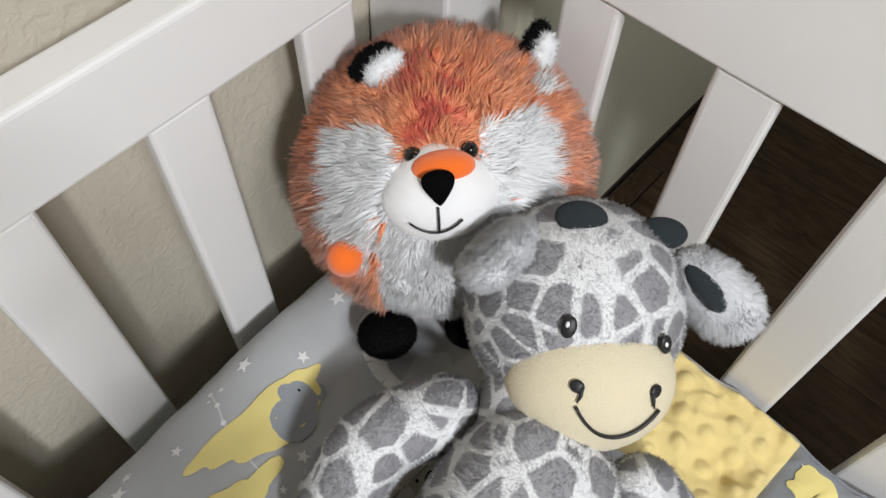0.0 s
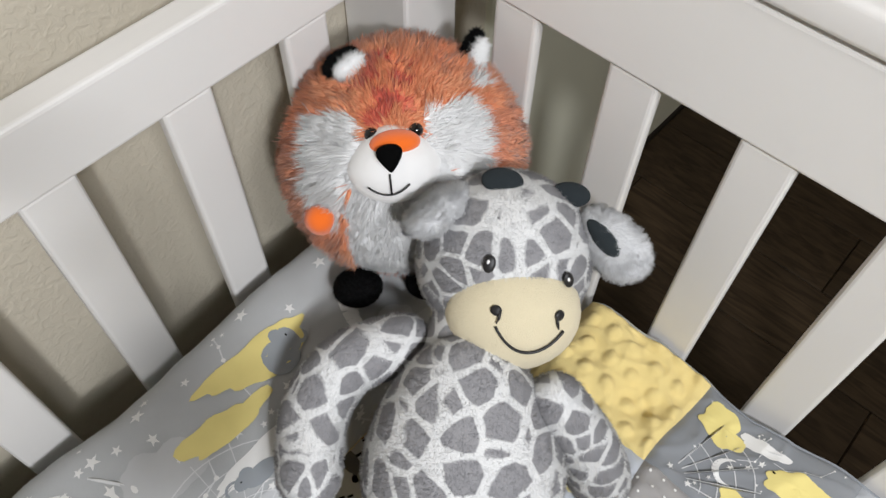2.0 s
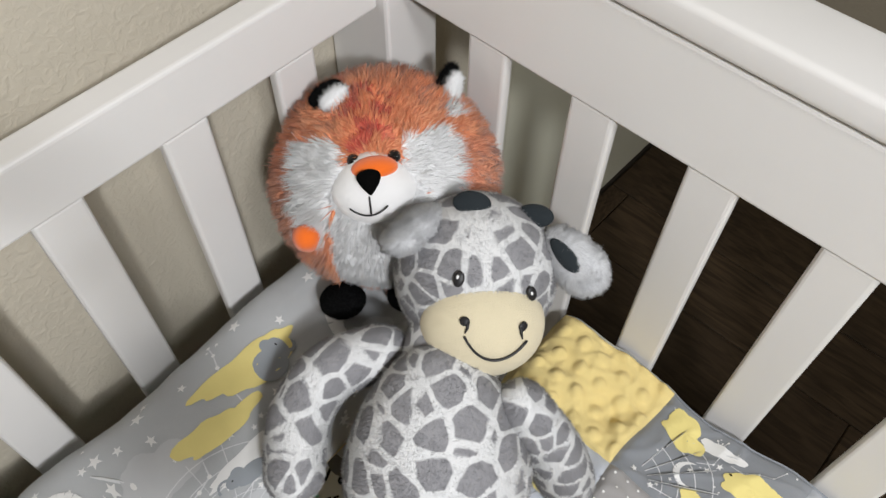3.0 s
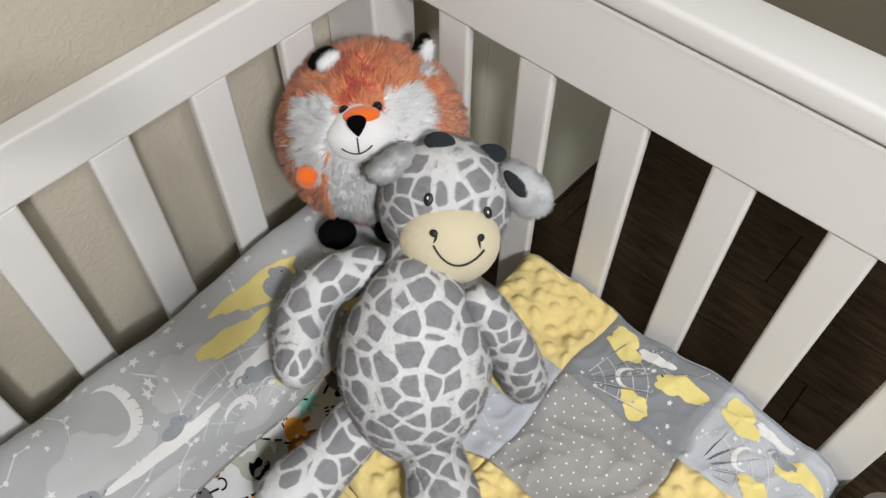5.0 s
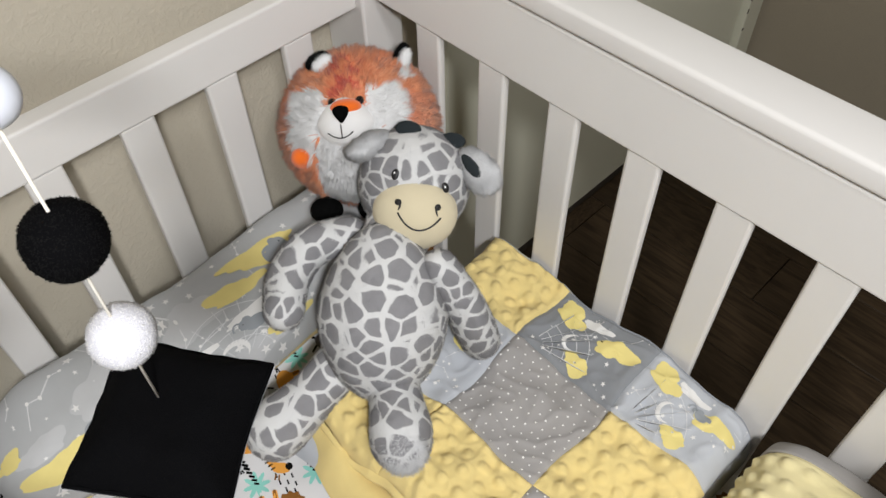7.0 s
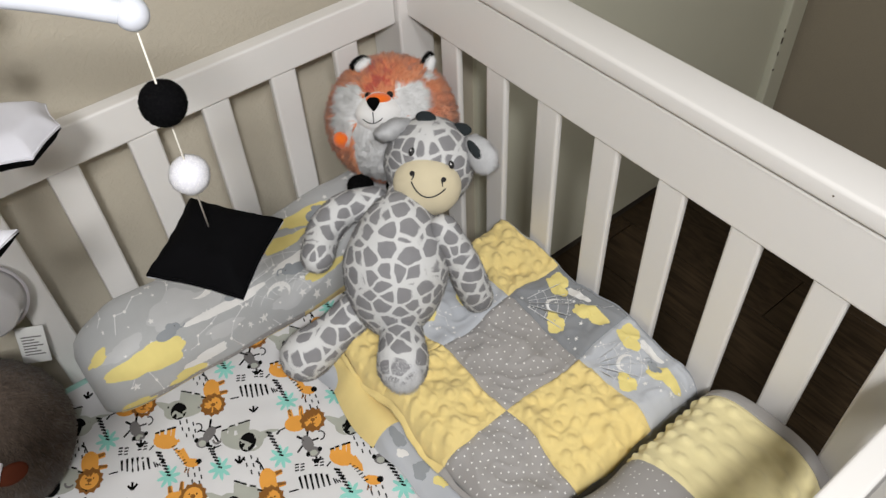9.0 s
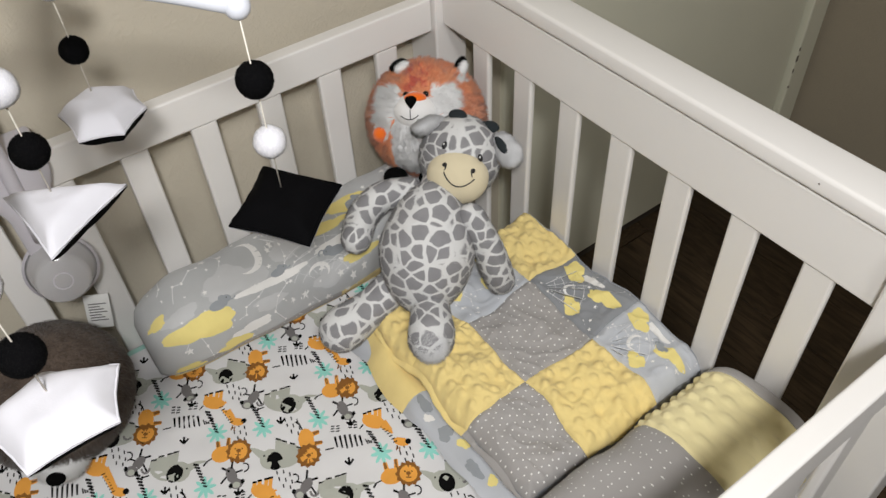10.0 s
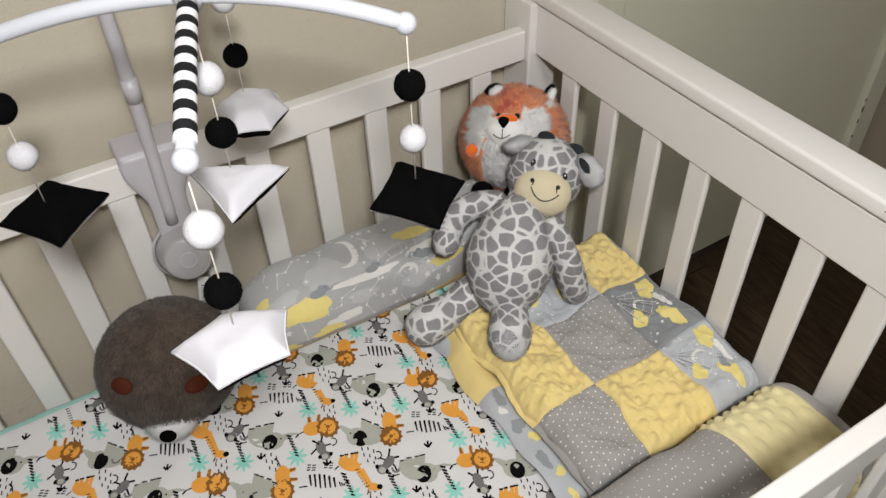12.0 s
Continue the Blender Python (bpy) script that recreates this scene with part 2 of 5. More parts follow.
door = thing("door_1", (BACK, DOOR_A, 0), "closed flush door painted pale greenish cream", "door", kind="structure")
box("leaf", (BACK - 0.045, DOOR_A, 0.008), (BACK - 0.006, DOOR_B, DOOR_H), M_DOOR, door, 0.0015)
for lo, hi in (((BACK - 0.05, DOOR_A - 0.075, 0), (BACK + 0.012, DOOR_A - 0.004, DOOR_H + 0.07)), ((BACK - 0.05, DOOR_B + 0.004, 0), (BACK + 0.012, DOOR_B + 0.075, DOOR_H + 0.07)), ((BACK - 0.05, DOOR_A - 0.004, DOOR_H + 0.004), (BACK + 0.012, DOOR_B + 0.004, DOOR_H + 0.07))):
    box("casing", lo, hi, M_DOOR, door, 0.004, "cream painted door casing with chipped paint")
M_CHIP = plain("bare_chipped_wood", (0.10, 0.075, 0.05), 0.8)
for k, (z, h) in enumerate(((0.30, 0.010), (0.268, 0.018), (0.235, 0.012), (0.19, 0.006))):
    box("paint_chip", (BACK + 0.0112, DOOR_B + 0.0038, z), (BACK + 0.0123, DOOR_B + 0.0085 + 0.002 * (k % 2), z + h), M_CHIP, door, 0.001)

# assumed fixture, out of view, added to go with the fill light
lamp = thing("added_ceiling_lamp", (LAMP[0], LAMP[1], 2.44), "round white flush ceiling lamp", "ceiling lamp")
part("base", tube_bm([(LAMP[0], LAMP[1], 2.44), (LAMP[0], LAMP[1], 2.39)], [0.19, 0.19], 32), M_WHITE_PLASTIC, lamp)

# ---- crib ----
RX0, RX1, RY1, RY0 = -0.246, 0.486, 0.288, -1.06
crib = thing("crib", (0.12, -0.4, 0), "white painted wooden baby crib with flat slats", "crib")
# head panel: apron, cap, slats
box("apron", (-0.236, 0.288, 0.817), (0.442, 0.310, 0.8965), M_CRIB, crib, 0.002)
box("cap_web", (-0.236, 0.294, 0.8966), (0.442, 0.309, 0.9003), M_CRIB, crib)
cap = part("cap", box_bm((-0.312, 0.2835, 0.9005), (0.536, 0.3335, 0.9225), 0.0045, 4), M_CRIB, crib, "rounded cap rail of the head panel")
for i in range(7):
    x = -0.1708 + 0.0889 * i
    box("slat", (x, 0.2905, 0.40), (x + 0.0352, 0.3, 0.8165), M_CRIB, crib, 0.0034, seg=3)
for x0, x1 in ((-0.304, -0.236), (0.442, 0.528)):
    box("post", (x0, 0.2755, 0), (x1, 0.33, 0.9003), M_CRIB, crib, 0.003)
box("lower_rail", (-0.236, 0.286, 0.33), (0.442, 0.312, 0.3998), M_CRIB, crib, 0.003)
# the two long sides
for side, (xa, xb) in (("back", (-0.2655, -0.244)), ("front", (0.484, 0.5055))):
    box("side_rail", (xa, RY0, 0.806), (xb, 0.2748, 0.8565), M_CRIB, crib, 0.003, seg=3)
    box("lower_rail", (xa, RY0, 0.33), (xb, 0.2748, 0.3998), M_CRIB, crib, 0.003)
    for i in range(14):
        y = 0.1805 - 0.0926 * i
        box("slat", (xa + 0.006, y, 0.40), (xb - 0.004, y + 0.0355, 0.8055), M_CRIB, crib, 0.0034, seg=3)
# foot end
for x0, x1 in ((-0.304, -0.236), (0.442, 0.528)):
    box("post", (x0, RY0 - 0.07, 0), (x1, RY0, 0.9122), M_CRIB, crib, 0.003)
box("apron", (-0.236, RY0 - 0.035, 0.817), (0.442, RY0 - 0.013, 0.912), M_CRIB, crib, 0.002)
box("cap", (-0.312, RY0 - 0.077, 0.9125), (0.536, RY0 + 0.003, 0.938), M_CRIB, crib, 0.007, seg=4)
for i in range(7):
    x = -0.1708 + 0.0889 * i
    box("slat", (x, RY0 - 0.031, 0.40), (x + 0.0352, RY0 - 0.017, 0.8165), M_CRIB, crib, 0.003)
box("mattress_support", (-0.24, RY0 + 0.004, 0.372), (0.48, 0.285, 0.385), M_CRIB, crib, 0.002)

# ---- mattress with its printed sheet ----
MAT = 0.527


def sheet_z(x, y):
    """Height of the sheet, with its soft wrinkles."""
    w = 0.0026 * noise.noise(Vector((x * 9 + y * 4, y * 7, 0.3))) + 0.0022 * (1 - abs(noise.noise(Vector((x * 22 - y * 13, y * 6 + x * 8, 4.1))))) ** 4 + 0.0017 * noise.noise(Vector((x * 30 + y * 16, y * 9 - x * 6, 1.7)))
    e = min(x + 0.240, 0.479 - x, y + 1.052, 0.281 - y)
    return MAT + w - (0.03 * (1 - max(e, 0) / 0.03) ** 2 if e < 0.03 else 0)


mattress = thing("crib_mattress", (0.12, -0.39, 0.385), "thick white crib mattress under a printed sheet", "mattress")
bm = bmesh.new()
NX, NY = 72, 132
grid_mesh(bm, [[(x, y, sheet_z(x, y)) for y in (-1.052 + 1.333 * j / NY for j in range(NY + 1))] for x in (-0.240 + 0.719 * i / NX for i in range(NX + 1))])
sheet = thing("fitted_sheet", (0.12, -0.39, MAT), "white cotton crib sheet printed with lions, elephants and palms", "sheet")
part("cloth", bm, M_SHEET, sheet)
box("core", (-0.2395, -1.0515, 0.3855), (0.4785, 0.2805, 0.498), M_SHEET, mattress, 0.01)

nick = ball_bm((0.352, 0.2832, 0.913), (0.0009, 0.0005, 0.0009), None, 8)
part("paint_nick", nick, M_CHIP, cap)


# ---- sheet print: flat motifs printed on the cotton ----
TILE_X, TILE_Y = 0.152, 0.1575


class Print:
    """Gathers flat shapes, cloth coordinates in, one mesh for each ink out. at: maps cloth (u, v) and a lift to a place."""

    def __init__(self, at, step=0.006):
        self.at, self.step, self.inks = at, step, {}

    def poly(self, ink, pts, lift=1):
        verts, faces = self.inks.setdefault(ink, ([], []))
        c = (sum(p[0] for p in pts) / len(pts), sum(p[1] for p in pts) / len(pts))
        far = max(math.hypot(p[0] - c[0], p[1] - c[1]) for p in pts)
        rings = max(1, min(6, int(far / self.step)))
        base = len(verts)
        verts.append(self.at(*c, lift))
        for k in range(1, rings + 1):
            verts.extend(self.at(c[0] + (p[0] - c[0]) * k / rings, c[1] + (p[1] - c[1]) * k / rings, lift) for p in pts)
        n = len(pts)
        for i in range(n):
            j = (i + 1) % n
            faces.append((base, base + 1 + i, base + 1 + j))
            for k in range(rings - 1):
                a, b = base + 1 + k * n, base + 1 + (k + 1) * n
                faces.append((a + i, b + i, b + j, a + j))

    def link(self, parent, names):
        for ink, (verts, faces) in self.inks.items():
            me = bpy.data.meshes.new("print")
            me.from_pydata(verts, [], faces)
            ob = link(names.get(ink, "print"), me, ink, parent)
            ob["kind"] = "stuff"


def oval(cx, cy, rx, ry, turn=0.0, n=12, wave=0.0, waves=0):
    c, s = math.cos(math.radians(turn)), math.sin(math.radians(turn))
    out = []
    for k in range(n):
        a = 2 * math.pi * k / n
        f = 1 + wave * math.cos(a * waves)
        x, y = rx * math.cos(a) * f, ry * math.sin(a) * f
        out.append((cx + c * x - s * y, cy + s * x + c * y))
    return out


def bar(x0, y0, x1, y1, w, w2=None):
    d = math.hypot(x1 - x0, y1 - y0) or 1
    nx, ny = -(y1 - y0) / d, (x1 - x0) / d
    w2 = w if w2 is None else w2
    return [(x0 + nx * w / 2, y0 + ny * w / 2), (x0 - nx * w / 2, y0 - ny * w / 2), (x1 - nx * w2 / 2, y1 - ny * w2 / 2), (x1 + nx * w2 / 2, y1 + ny * w2 / 2)]


def arc(cx, cy, r, a0, a1, w, n=7):
    pts = [(cx + (r + w / 2) * math.cos(math.radians(a0 + (a1 - a0) * k / n)), cy + (r + w / 2) * math.sin(math.radians(a0 + (a1 - a0) * k / n))) for k in range(n + 1)]
    return [bar(*pts[k], *pts[k + 1], w) for k in range(n)]


def star(cx, cy, r, points=5, inner=0.45, turn=0.0):
    return [(cx + (r if k % 2 == 0 else r * inner) * math.cos(math.radians(turn) + math.pi * k / points), cy + (r if k % 2 == 0 else r * inner) * math.sin(math.radians(turn) + math.pi * k / points)) for k in range(2 * points)]


# each motif: ink, outline, lift, in drawing units (right, up) round its own middle
def lion(turn):
    c, s = math.cos(math.radians(turn)), math.sin(math.radians(turn))

    def body(x, y):
        return (c * x - s * y, s * x + c * y)
    out = [(M_ORANGE, [body(*p) for p in oval(-62, 0, 42, 30, 0, 14)], 1), (M_ORANGE, [body(*p) for p in bar(-75, 8, -80, 52, 20, 16)], 1), (M_ORANGE, [body(*p) for p in bar(-40, 10, -38, 58, 20, 14)], 1),
           (M_BROWN, [body(*p) for p in bar(-42, 30, -38, 60, 13, 8)], 2), (M_BROWN, [body(*p) for p in bar(-78, 30, -82, 54, 12, 8)], 2)]
    out += [(M_BLACK_PRINT, [body(*q) for q in p], 1) for p in (bar(-100, -8, -122, -16, 5), bar(-122, -16, -134, -30, 7))]
    out += [(M_BROWN, oval(0, 0, 46, 44, 0, 24, 0.08, 12), 3), (M_ORANGE, oval(0, 0, 33, 31, 0, 14), 4)]
    out += [(M_BROWN, oval(0, 1, 9, 7), 5), (M_BLACK_PRINT, oval(-13, 8, 3, 3, 0, 6), 5), (M_BLACK_PRINT, oval(13, 8, 3, 3, 0, 6), 5), (M_BROWN, bar(0, 0, 0, -14, 4), 5), (M_BROWN, bar(-10, -14, 10, -14, 4), 5)]
    return out


def elephant(flip):
    f = -1 if flip else 1
    out = [(M_GREY_PRINT, oval(-40 * f, 10, 62, 42, -18 * f, 16), 1), (M_GREY_PRINT, oval(15 * f, -2, 42, 38, 0, 14), 1), (M_GREY_PRINT, bar(40 * f, 8, 82 * f, 30, 34, 16), 1), (M_GREY_PRINT, bar(80 * f, 30, 108 * f, 34, 14, 6), 1)]
    for x, y in ((-88, 30), (-62, 44), (-30, 52), (-8, 58)):
        out += [(M_GREY_PRINT, bar(x * f, y - 28, x * f, y + 8, 22), 1), (M_BLACK_PRINT, bar((x - 10) * f, y + 9, (x + 11) * f, y + 13, 6), 2)]
    out += [(M_BLACK_PRINT, oval(0, -8, 30, 34, -20 * f, 14), 2), (M_BLACK_PRINT, oval(42 * f, 10, 4, 4, 0, 6), 2), (M_BLACK_PRINT, bar(-95 * f, -12, -118 * f, -20, 5), 1), (M_BLACK_PRINT, bar(-118 * f, -14, -122 * f, -28, 8), 1)]
    return out


def giraffe_print():
    out = [(M_ORANGE, oval(-18, 12, 46, 26, -12, 12), 1), (M_ORANGE, bar(15, 10, 72, -62, 34, 22), 1), (M_ORANGE, oval(88, -68, 30, 16, -8, 10), 2), (M_BLACK_PRINT, oval(112, -66, 12, 11, 0, 8), 3)]
    for x, y in ((-52, 36), (-34, 42), (-10, 48), (6, 52)):
        out += [(M_ORANGE, bar(x, y - 30, x, y + 6, 14), 1), (M_BLACK_PRINT, bar(x - 8, y + 7, x + 8, y + 10, 7), 2)]
    out += [(M_BLACK_PRINT, bar(8 + 8 * k, -10 - 10 * k, 22 + 8 * k, -4 - 10 * k, 4), 3) for k in range(7)]
    out += [(M_BLACK_PRINT, bar(-58, 2, -72, -14, 5), 1), (M_BROWN, bar(70, -84, 66, -100, 5), 2), (M_BROWN, bar(80, -86, 78, -102, 5), 2)]
    return out


def zebra():
    out = [(M_BLACK_PRINT, bar(-58 + 19 * k, 22 - 0.9 * (k - 2.5) ** 2, -46 + 19 * k, -30 + 3 * abs(k - 2), 9, 6), 1) for k in range(6)]
    for x in (-66, -46, 2, 22):
        out += [(M_BLACK_PRINT, bar(x - 8, 36 + 10 * k + (12 if x > 0 else 0), x + 6, 38 + 10 * k + (12 if x > 0 else 0), 5), 1) for k in range(3)]
    out += [(M_BLACK_PRINT, bar(60 + 9 * k, 2 - 3 * k, 70 + 8 * k, -16 + 2 * k, 5), 1) for k in range(3)]
    out += [(M_BLACK_PRINT, bar(88, -2, 98, 10, 8), 1), (M_BLACK_PRINT, bar(-60, -26, -92, -32, 5), 1)]
    return out


def monkey(f):
    out = [(M_DARKGREY_PRINT, oval(0, 8, 20, 30, 30 * f, 12), 1), (M_DARKGREY_PRINT, oval(22 * f, -22, 24, 19, 0, 12), 2), (M_GREY_PRINT, oval(22 * f, -26, 14, 11, 0, 10), 3), (M_BLACK_PRINT, oval(44 * f, -14, 8, 9, 0, 8), 3), (M_BLACK_PRINT, oval(2 * f, -30, 8, 9, 0, 8), 3)]
    out += [(M_BLACK_PRINT, p, 1) for p in (bar(-8, 20, -40 * f, 34, 8), bar(-2, 30, 0, 62, 8), bar(-18 * f, 2, -36 * f, -22, 7), bar(12 * f, 16, 40 * f, 24, 6))]
    out += [(M_BLACK_PRINT, p, 1) for p in arc(46 * f, 34, 13, -90, 120, 5, 5)]
    return out


def palm():
    out = [(M_MINT_PRINT, oval(21 * math.cos(a), 20 * math.sin(a), 22, 7, math.degrees(a), 8), 1) for a in (0.2, 1.0, 1.75, 2.6, 3.4, 4.2, 5.0, 5.7)]
    out += [(M_BLACK_PRINT, bar(-48 + 6.2 * k - (11 - k) * 0.9, 84 - 11 * k, -36 + 6.2 * k, 80 - 11 * k, 8 - 0.25 * k), 2) for k in range(8)]
    return out


def crow_foot():
    return [(M_BLACK_PRINT, p, 1) for p in (bar(0, -12, -4, 14, 8), bar(0, -12, -18, 2, 8), bar(0, -12, 14, 8, 8))]


def dashes():
    return [(M_BLACK_PRINT, bar(x, y, x + 4, y - 14, 5), 1) for x, y in ((-34, 20), (-10, 24), (14, 14), (-24, -2), (0, -4), (24, -12), (-6, -26), (20, -32))]


def hook():
    return [(M_DARKGREY_PRINT, p, 1) for p in arc(0, 6, 11, 180, 370, 8, 6)]


# the place of each motif in the repeat
REPEAT = ((lion(8), 0.07, 0.99), (lion(-78), 0.44, 0.43), (elephant(False), 0.91, 0.51), (elephant(True), 0.30, 0.20), (giraffe_print(), 0.55, 0.02), (zebra(), 0.53, 0.76), (monkey(1), 0.24, 0.85), (monkey(-1), 0.68, 0.29),
          (palm(), 0.79, 0.91), (palm(), 0.99, 0.24), (palm(), 0.19, 0.65), (crow_foot(), 0.02, 0.39), (crow_foot(), 0.39, 0.85), (crow_foot(), 0.69, 0.67), (hook(), 0.76, 0.32), (hook(), 0.38, 0.30), (dashes(), 0.10, 0.46), (dashes(), 0.49, 0.20), (dashes(), 0.89, 0.08))
PX, PY = Vector((0.000194, 0.000267)), Vector((-0.000318, 0.000200))
sheet_print = Print(lambda u, v, lift: (u, v, sheet_z(u, v) + 0.0004 + 0.00012 * lift), 0.012)
for i in range(-2, 4):
    for j in range(-7, 3):
        for motif, fu, fv in REPEAT:
            ox, oy = 0.01 + TILE_X * (i + fu), -0.07 + TILE_Y * (j + fv - 1) - 0.006 * (i + fu)
            if not (-0.222 < ox < 0.47 and -1.03 < oy < 0.27):
                continue
            for ink, pts, lift in motif:
                cloth = [(ox + PX.x * x + PY.x * y, oy + PX.y * x + PY.y * y) for x, y in pts]
                if min(p[0] for p in cloth) > -0.207:
                    sheet_print.poly(ink, cloth, lift)
sheet_print.link(sheet, {M_ORANGE: "lion_and_giraffe_print", M_BROWN: "mane_print", M_BLACK_PRINT: "stripe_print", M_GREY_PRINT: "elephant_print", M_DARKGREY_PRINT: "monkey_print", M_MINT_PRINT: "palm_print"})
bm = bmesh.new()
grid_mesh(bm, [[(x, y, sheet_z(x, y) + 0.0006) for y in (-1.04 + 1.31 * j / 120 for j in range(121))] for x in (-0.2385, -0.2325, -0.2265, -0.2205, -0.2145, -0.209)])
part("hem", bm, M_MINT, sheet, "mint green hem along the sheet's edge")


# ---- cushion ----
def cushion_at(u, v):
    """The long grey cushion: u along it from its open end to the corner, v round its section."""
    y = -0.262 + 0.50 * u
    end = (1 - (1 - min(u / 0.2, 1)) ** 2.4) ** 0.5 if u < 0.2 else 1.0
    end *= (1 - ((u - 0.88) / 0.12) ** 2 * 0.5) if u > 0.88 else 1.0
    cx, hw, hz = -0.174 + 0.010 * math.sin(u * 3), 0.066 * (0.50 + 0.50 * end), (0.054 + 0.008 * u) * (0.62 + 0.38 * end)
    a = 2 * math.pi * v
    c, s = math.cos(a), math.sin(a)
    px = math.copysign(abs(c) ** 0.75, c)
    pz = math.copysign(abs(s) ** 0.75, s)
    p = Vector((cx + hw * px, y, MAT + 0.002 + hz + hz * pz))
    k = lump(p, 14, 0.006, 3.1) + lump(p, 45, 0.0012, 5.0)
    q = p + Vector((px * k, 0, abs(pz) * k * (1 if s > 0 else 0)))
    return Vector((max(q.x, -0.2415), q.y, max(q.z, MAT + 0.002)))


def cushion_out(u, v, lift):
    p = cushion_at(u, v)
    du = cushion_at(min(u + 0.01, 1), v) - cushion_at(max(u - 0.01, 0), v)
    dv = cushion_at(u, v + 0.01) - cushion_at(u, v - 0.01)
    n = dv.cross(du)
    n = n.normalized() if n.length > 1e-9 else Vector((0, 0, 1))
    mid = Vector((-0.174, p.y, MAT + 0.05))
    if n.dot(p - mid) < 0:
        n = -n
    return p + n * (0.0005 + 0.00012 * lift)


cushion = thing("cushion", (-0.17, 0.0, MAT), "long grey plush cushion printed with yellow clouds, moons and stars", "cushion")
bm = bmesh.new()
rows = grid_mesh(bm, [[cushion_at(i / 70, j / 56) for j in range(56)] for i in range(71)], closed_v=True)
bm.faces.new(rows[0])
bm.faces.new(rows[-1])
cover = part("cover", bm, M_CUSHION, cushion)


def cloud(cx, cy, w, h, seed=0, n=40):
    """A cloud with a bumpy outline."""
    out = []
    for k in range(n):
        a = 2 * math.pi * k / n
        f = 0.72 + 0.15 * abs(math.sin(a * 2.5 + seed)) + 0.10 * abs(math.sin(a * 4.5 + 2.3 * seed)) + 0.16 * math.sin(2 * a + seed * 2) + 0.10 * math.sin(3 * a + seed * 5)
        out.append((cx + w / 2 * f * math.cos(a), cy + h / 2 * f * math.sin(a)))
    return out


def moon(cx, cy, r, turn=0.0, n=14):
    """A crescent, as short strokes that swell in the middle."""
    pts = [(cx + r * math.cos(math.radians(turn + 200 * (k / n - 0.5))), cy + r * math.sin(math.radians(turn + 200 * (k / n - 0.5)))) for k in range(n + 1)]
    wide = [0.42 * r * math.sin(math.pi * k / n) + 0.0004 for k in range(n + 1)]
    return [bar(*pts[k], *pts[k + 1], wide[k], wide[k + 1]) for k in range(n)]


def small_elephant(ink, line, cx, cy, s, f=1):
    """A little elephant lying on its cloud."""
    out = [(ink, oval(cx, cy, 1.0 * s, 0.62 * s, 0, 16), 3), (ink, oval(cx + 0.95 * s * f, cy + 0.35 * s, 0.55 * s, 0.48 * s, 0, 14), 3), (ink, oval(cx + 0.62 * s * f, cy + 0.55 * s, 0.42 * s, 0.46 * s, 20, 12), 4)]
    out += [(ink, p, 3) for p in arc(cx + 1.55 * s * f, cy + 0.42 * s, 0.35 * s, 180 if f > 0 else 0, 330 if f > 0 else 200, 0.16 * s, 5)]
    out += [(line, oval(cx + 1.05 * s * f, cy + 0.45 * s, 0.06 * s, 0.06 * s, 0, 6), 5)]
    return out


def sky_print(p, w, h, x0, y0, seed, inks, count, size=1.0, lines=True):
    """Scatter of stars, thin star-map lines over a cloth area."""
    rng = random.Random(seed)
    white, pale = inks
    for k in range(count):
        x, y = x0 + w * rng.random(), y0 + h * rng.random()
        r = size * rng.choice((0.0014, 0.002, 0.0032, 0.0048))
        p.poly(white, star(x, y, r, 5, 0.42, 360 * rng.random()), 2)
    if lines:
        for k in range(count // 7):
            x, y = x0 + w * rng.random(), y0 + h * rng.random()
            a = 6.28 * rng.random()
            for step in range(4):
                a += rng.uniform(-1.1, 1.1)
                d = size * rng.uniform(0.008, 0.02)
                x2, y2 = x + d * math.cos(a), y + d * math.sin(a)
                if not (x0 < x2 < x0 + w and y0 < y2 < y0 + h):
                    break
                p.poly(pale, bar(x, y, x2, y2, 0.0009 * size), 1)
                p.poly(white, oval(x2, y2, 0.0014 * size, 0.0014 * size, 0, 8), 2)
                x, y = x2, y2


M_PALE_CLOUD = plain("pale_cloud_print", (0.54, 0.545, 0.55), 0.9, 0.06, 60, 0.1, fine=2500, spec=0.03)
CW, CL = 0.38, 0.50     # cloth round the cushion and along it
cp = Print(lambda s, w, lift: cushion_out(min(max(s / CL, 0.0), 1.0), w / CW, lift), 0.005)
sky_print(cp, 0.44, 0.16, 0.03, -0.02, 5, (M_WHITE_PRINT, M_PALE_LINE), 130, 1.25)
for r0 in (0.035, 0.048, 0.061, 0.074):
    for q in arc(0.24, 0.005, r0, 5, 150, 0.0008, 22):
        cp.poly(M_PALE_LINE, q, 1)
for a in range(10, 150, 20):
    cp.poly(M_PALE_LINE, bar(0.24 + 0.02 * math.cos(math.radians(a)), 0.005 + 0.02 * math.sin(math.radians(a)), 0.24 + 0.078 * math.cos(math.radians(a)), 0.005 + 0.078 * math.sin(math.radians(a)), 0.0008), 1)
for cx, cy, w, h, seed in ((0.068, 0.034, 0.092, 0.052, 1), (0.036, -0.022, 0.050, 0.018, 2), (0.100, -0.012, 0.056, 0.018, 3), (0.300, 0.022, 0.055, 0.022, 4), (0.318, 0.100, 0.105, 0.021, 5), (0.272, 0.086, 0.075, 0.018, 1.5), (0.022, 0.075, 0.03, 0.02, 6), (0.375, 0.038, 0.03, 0.018, 7), (0.448, 0.06, 0.03, 0.018, 2.5)):
    cp.poly(M_YELLOW_PRINT, cloud(cx, cy, w, h, seed), 3)
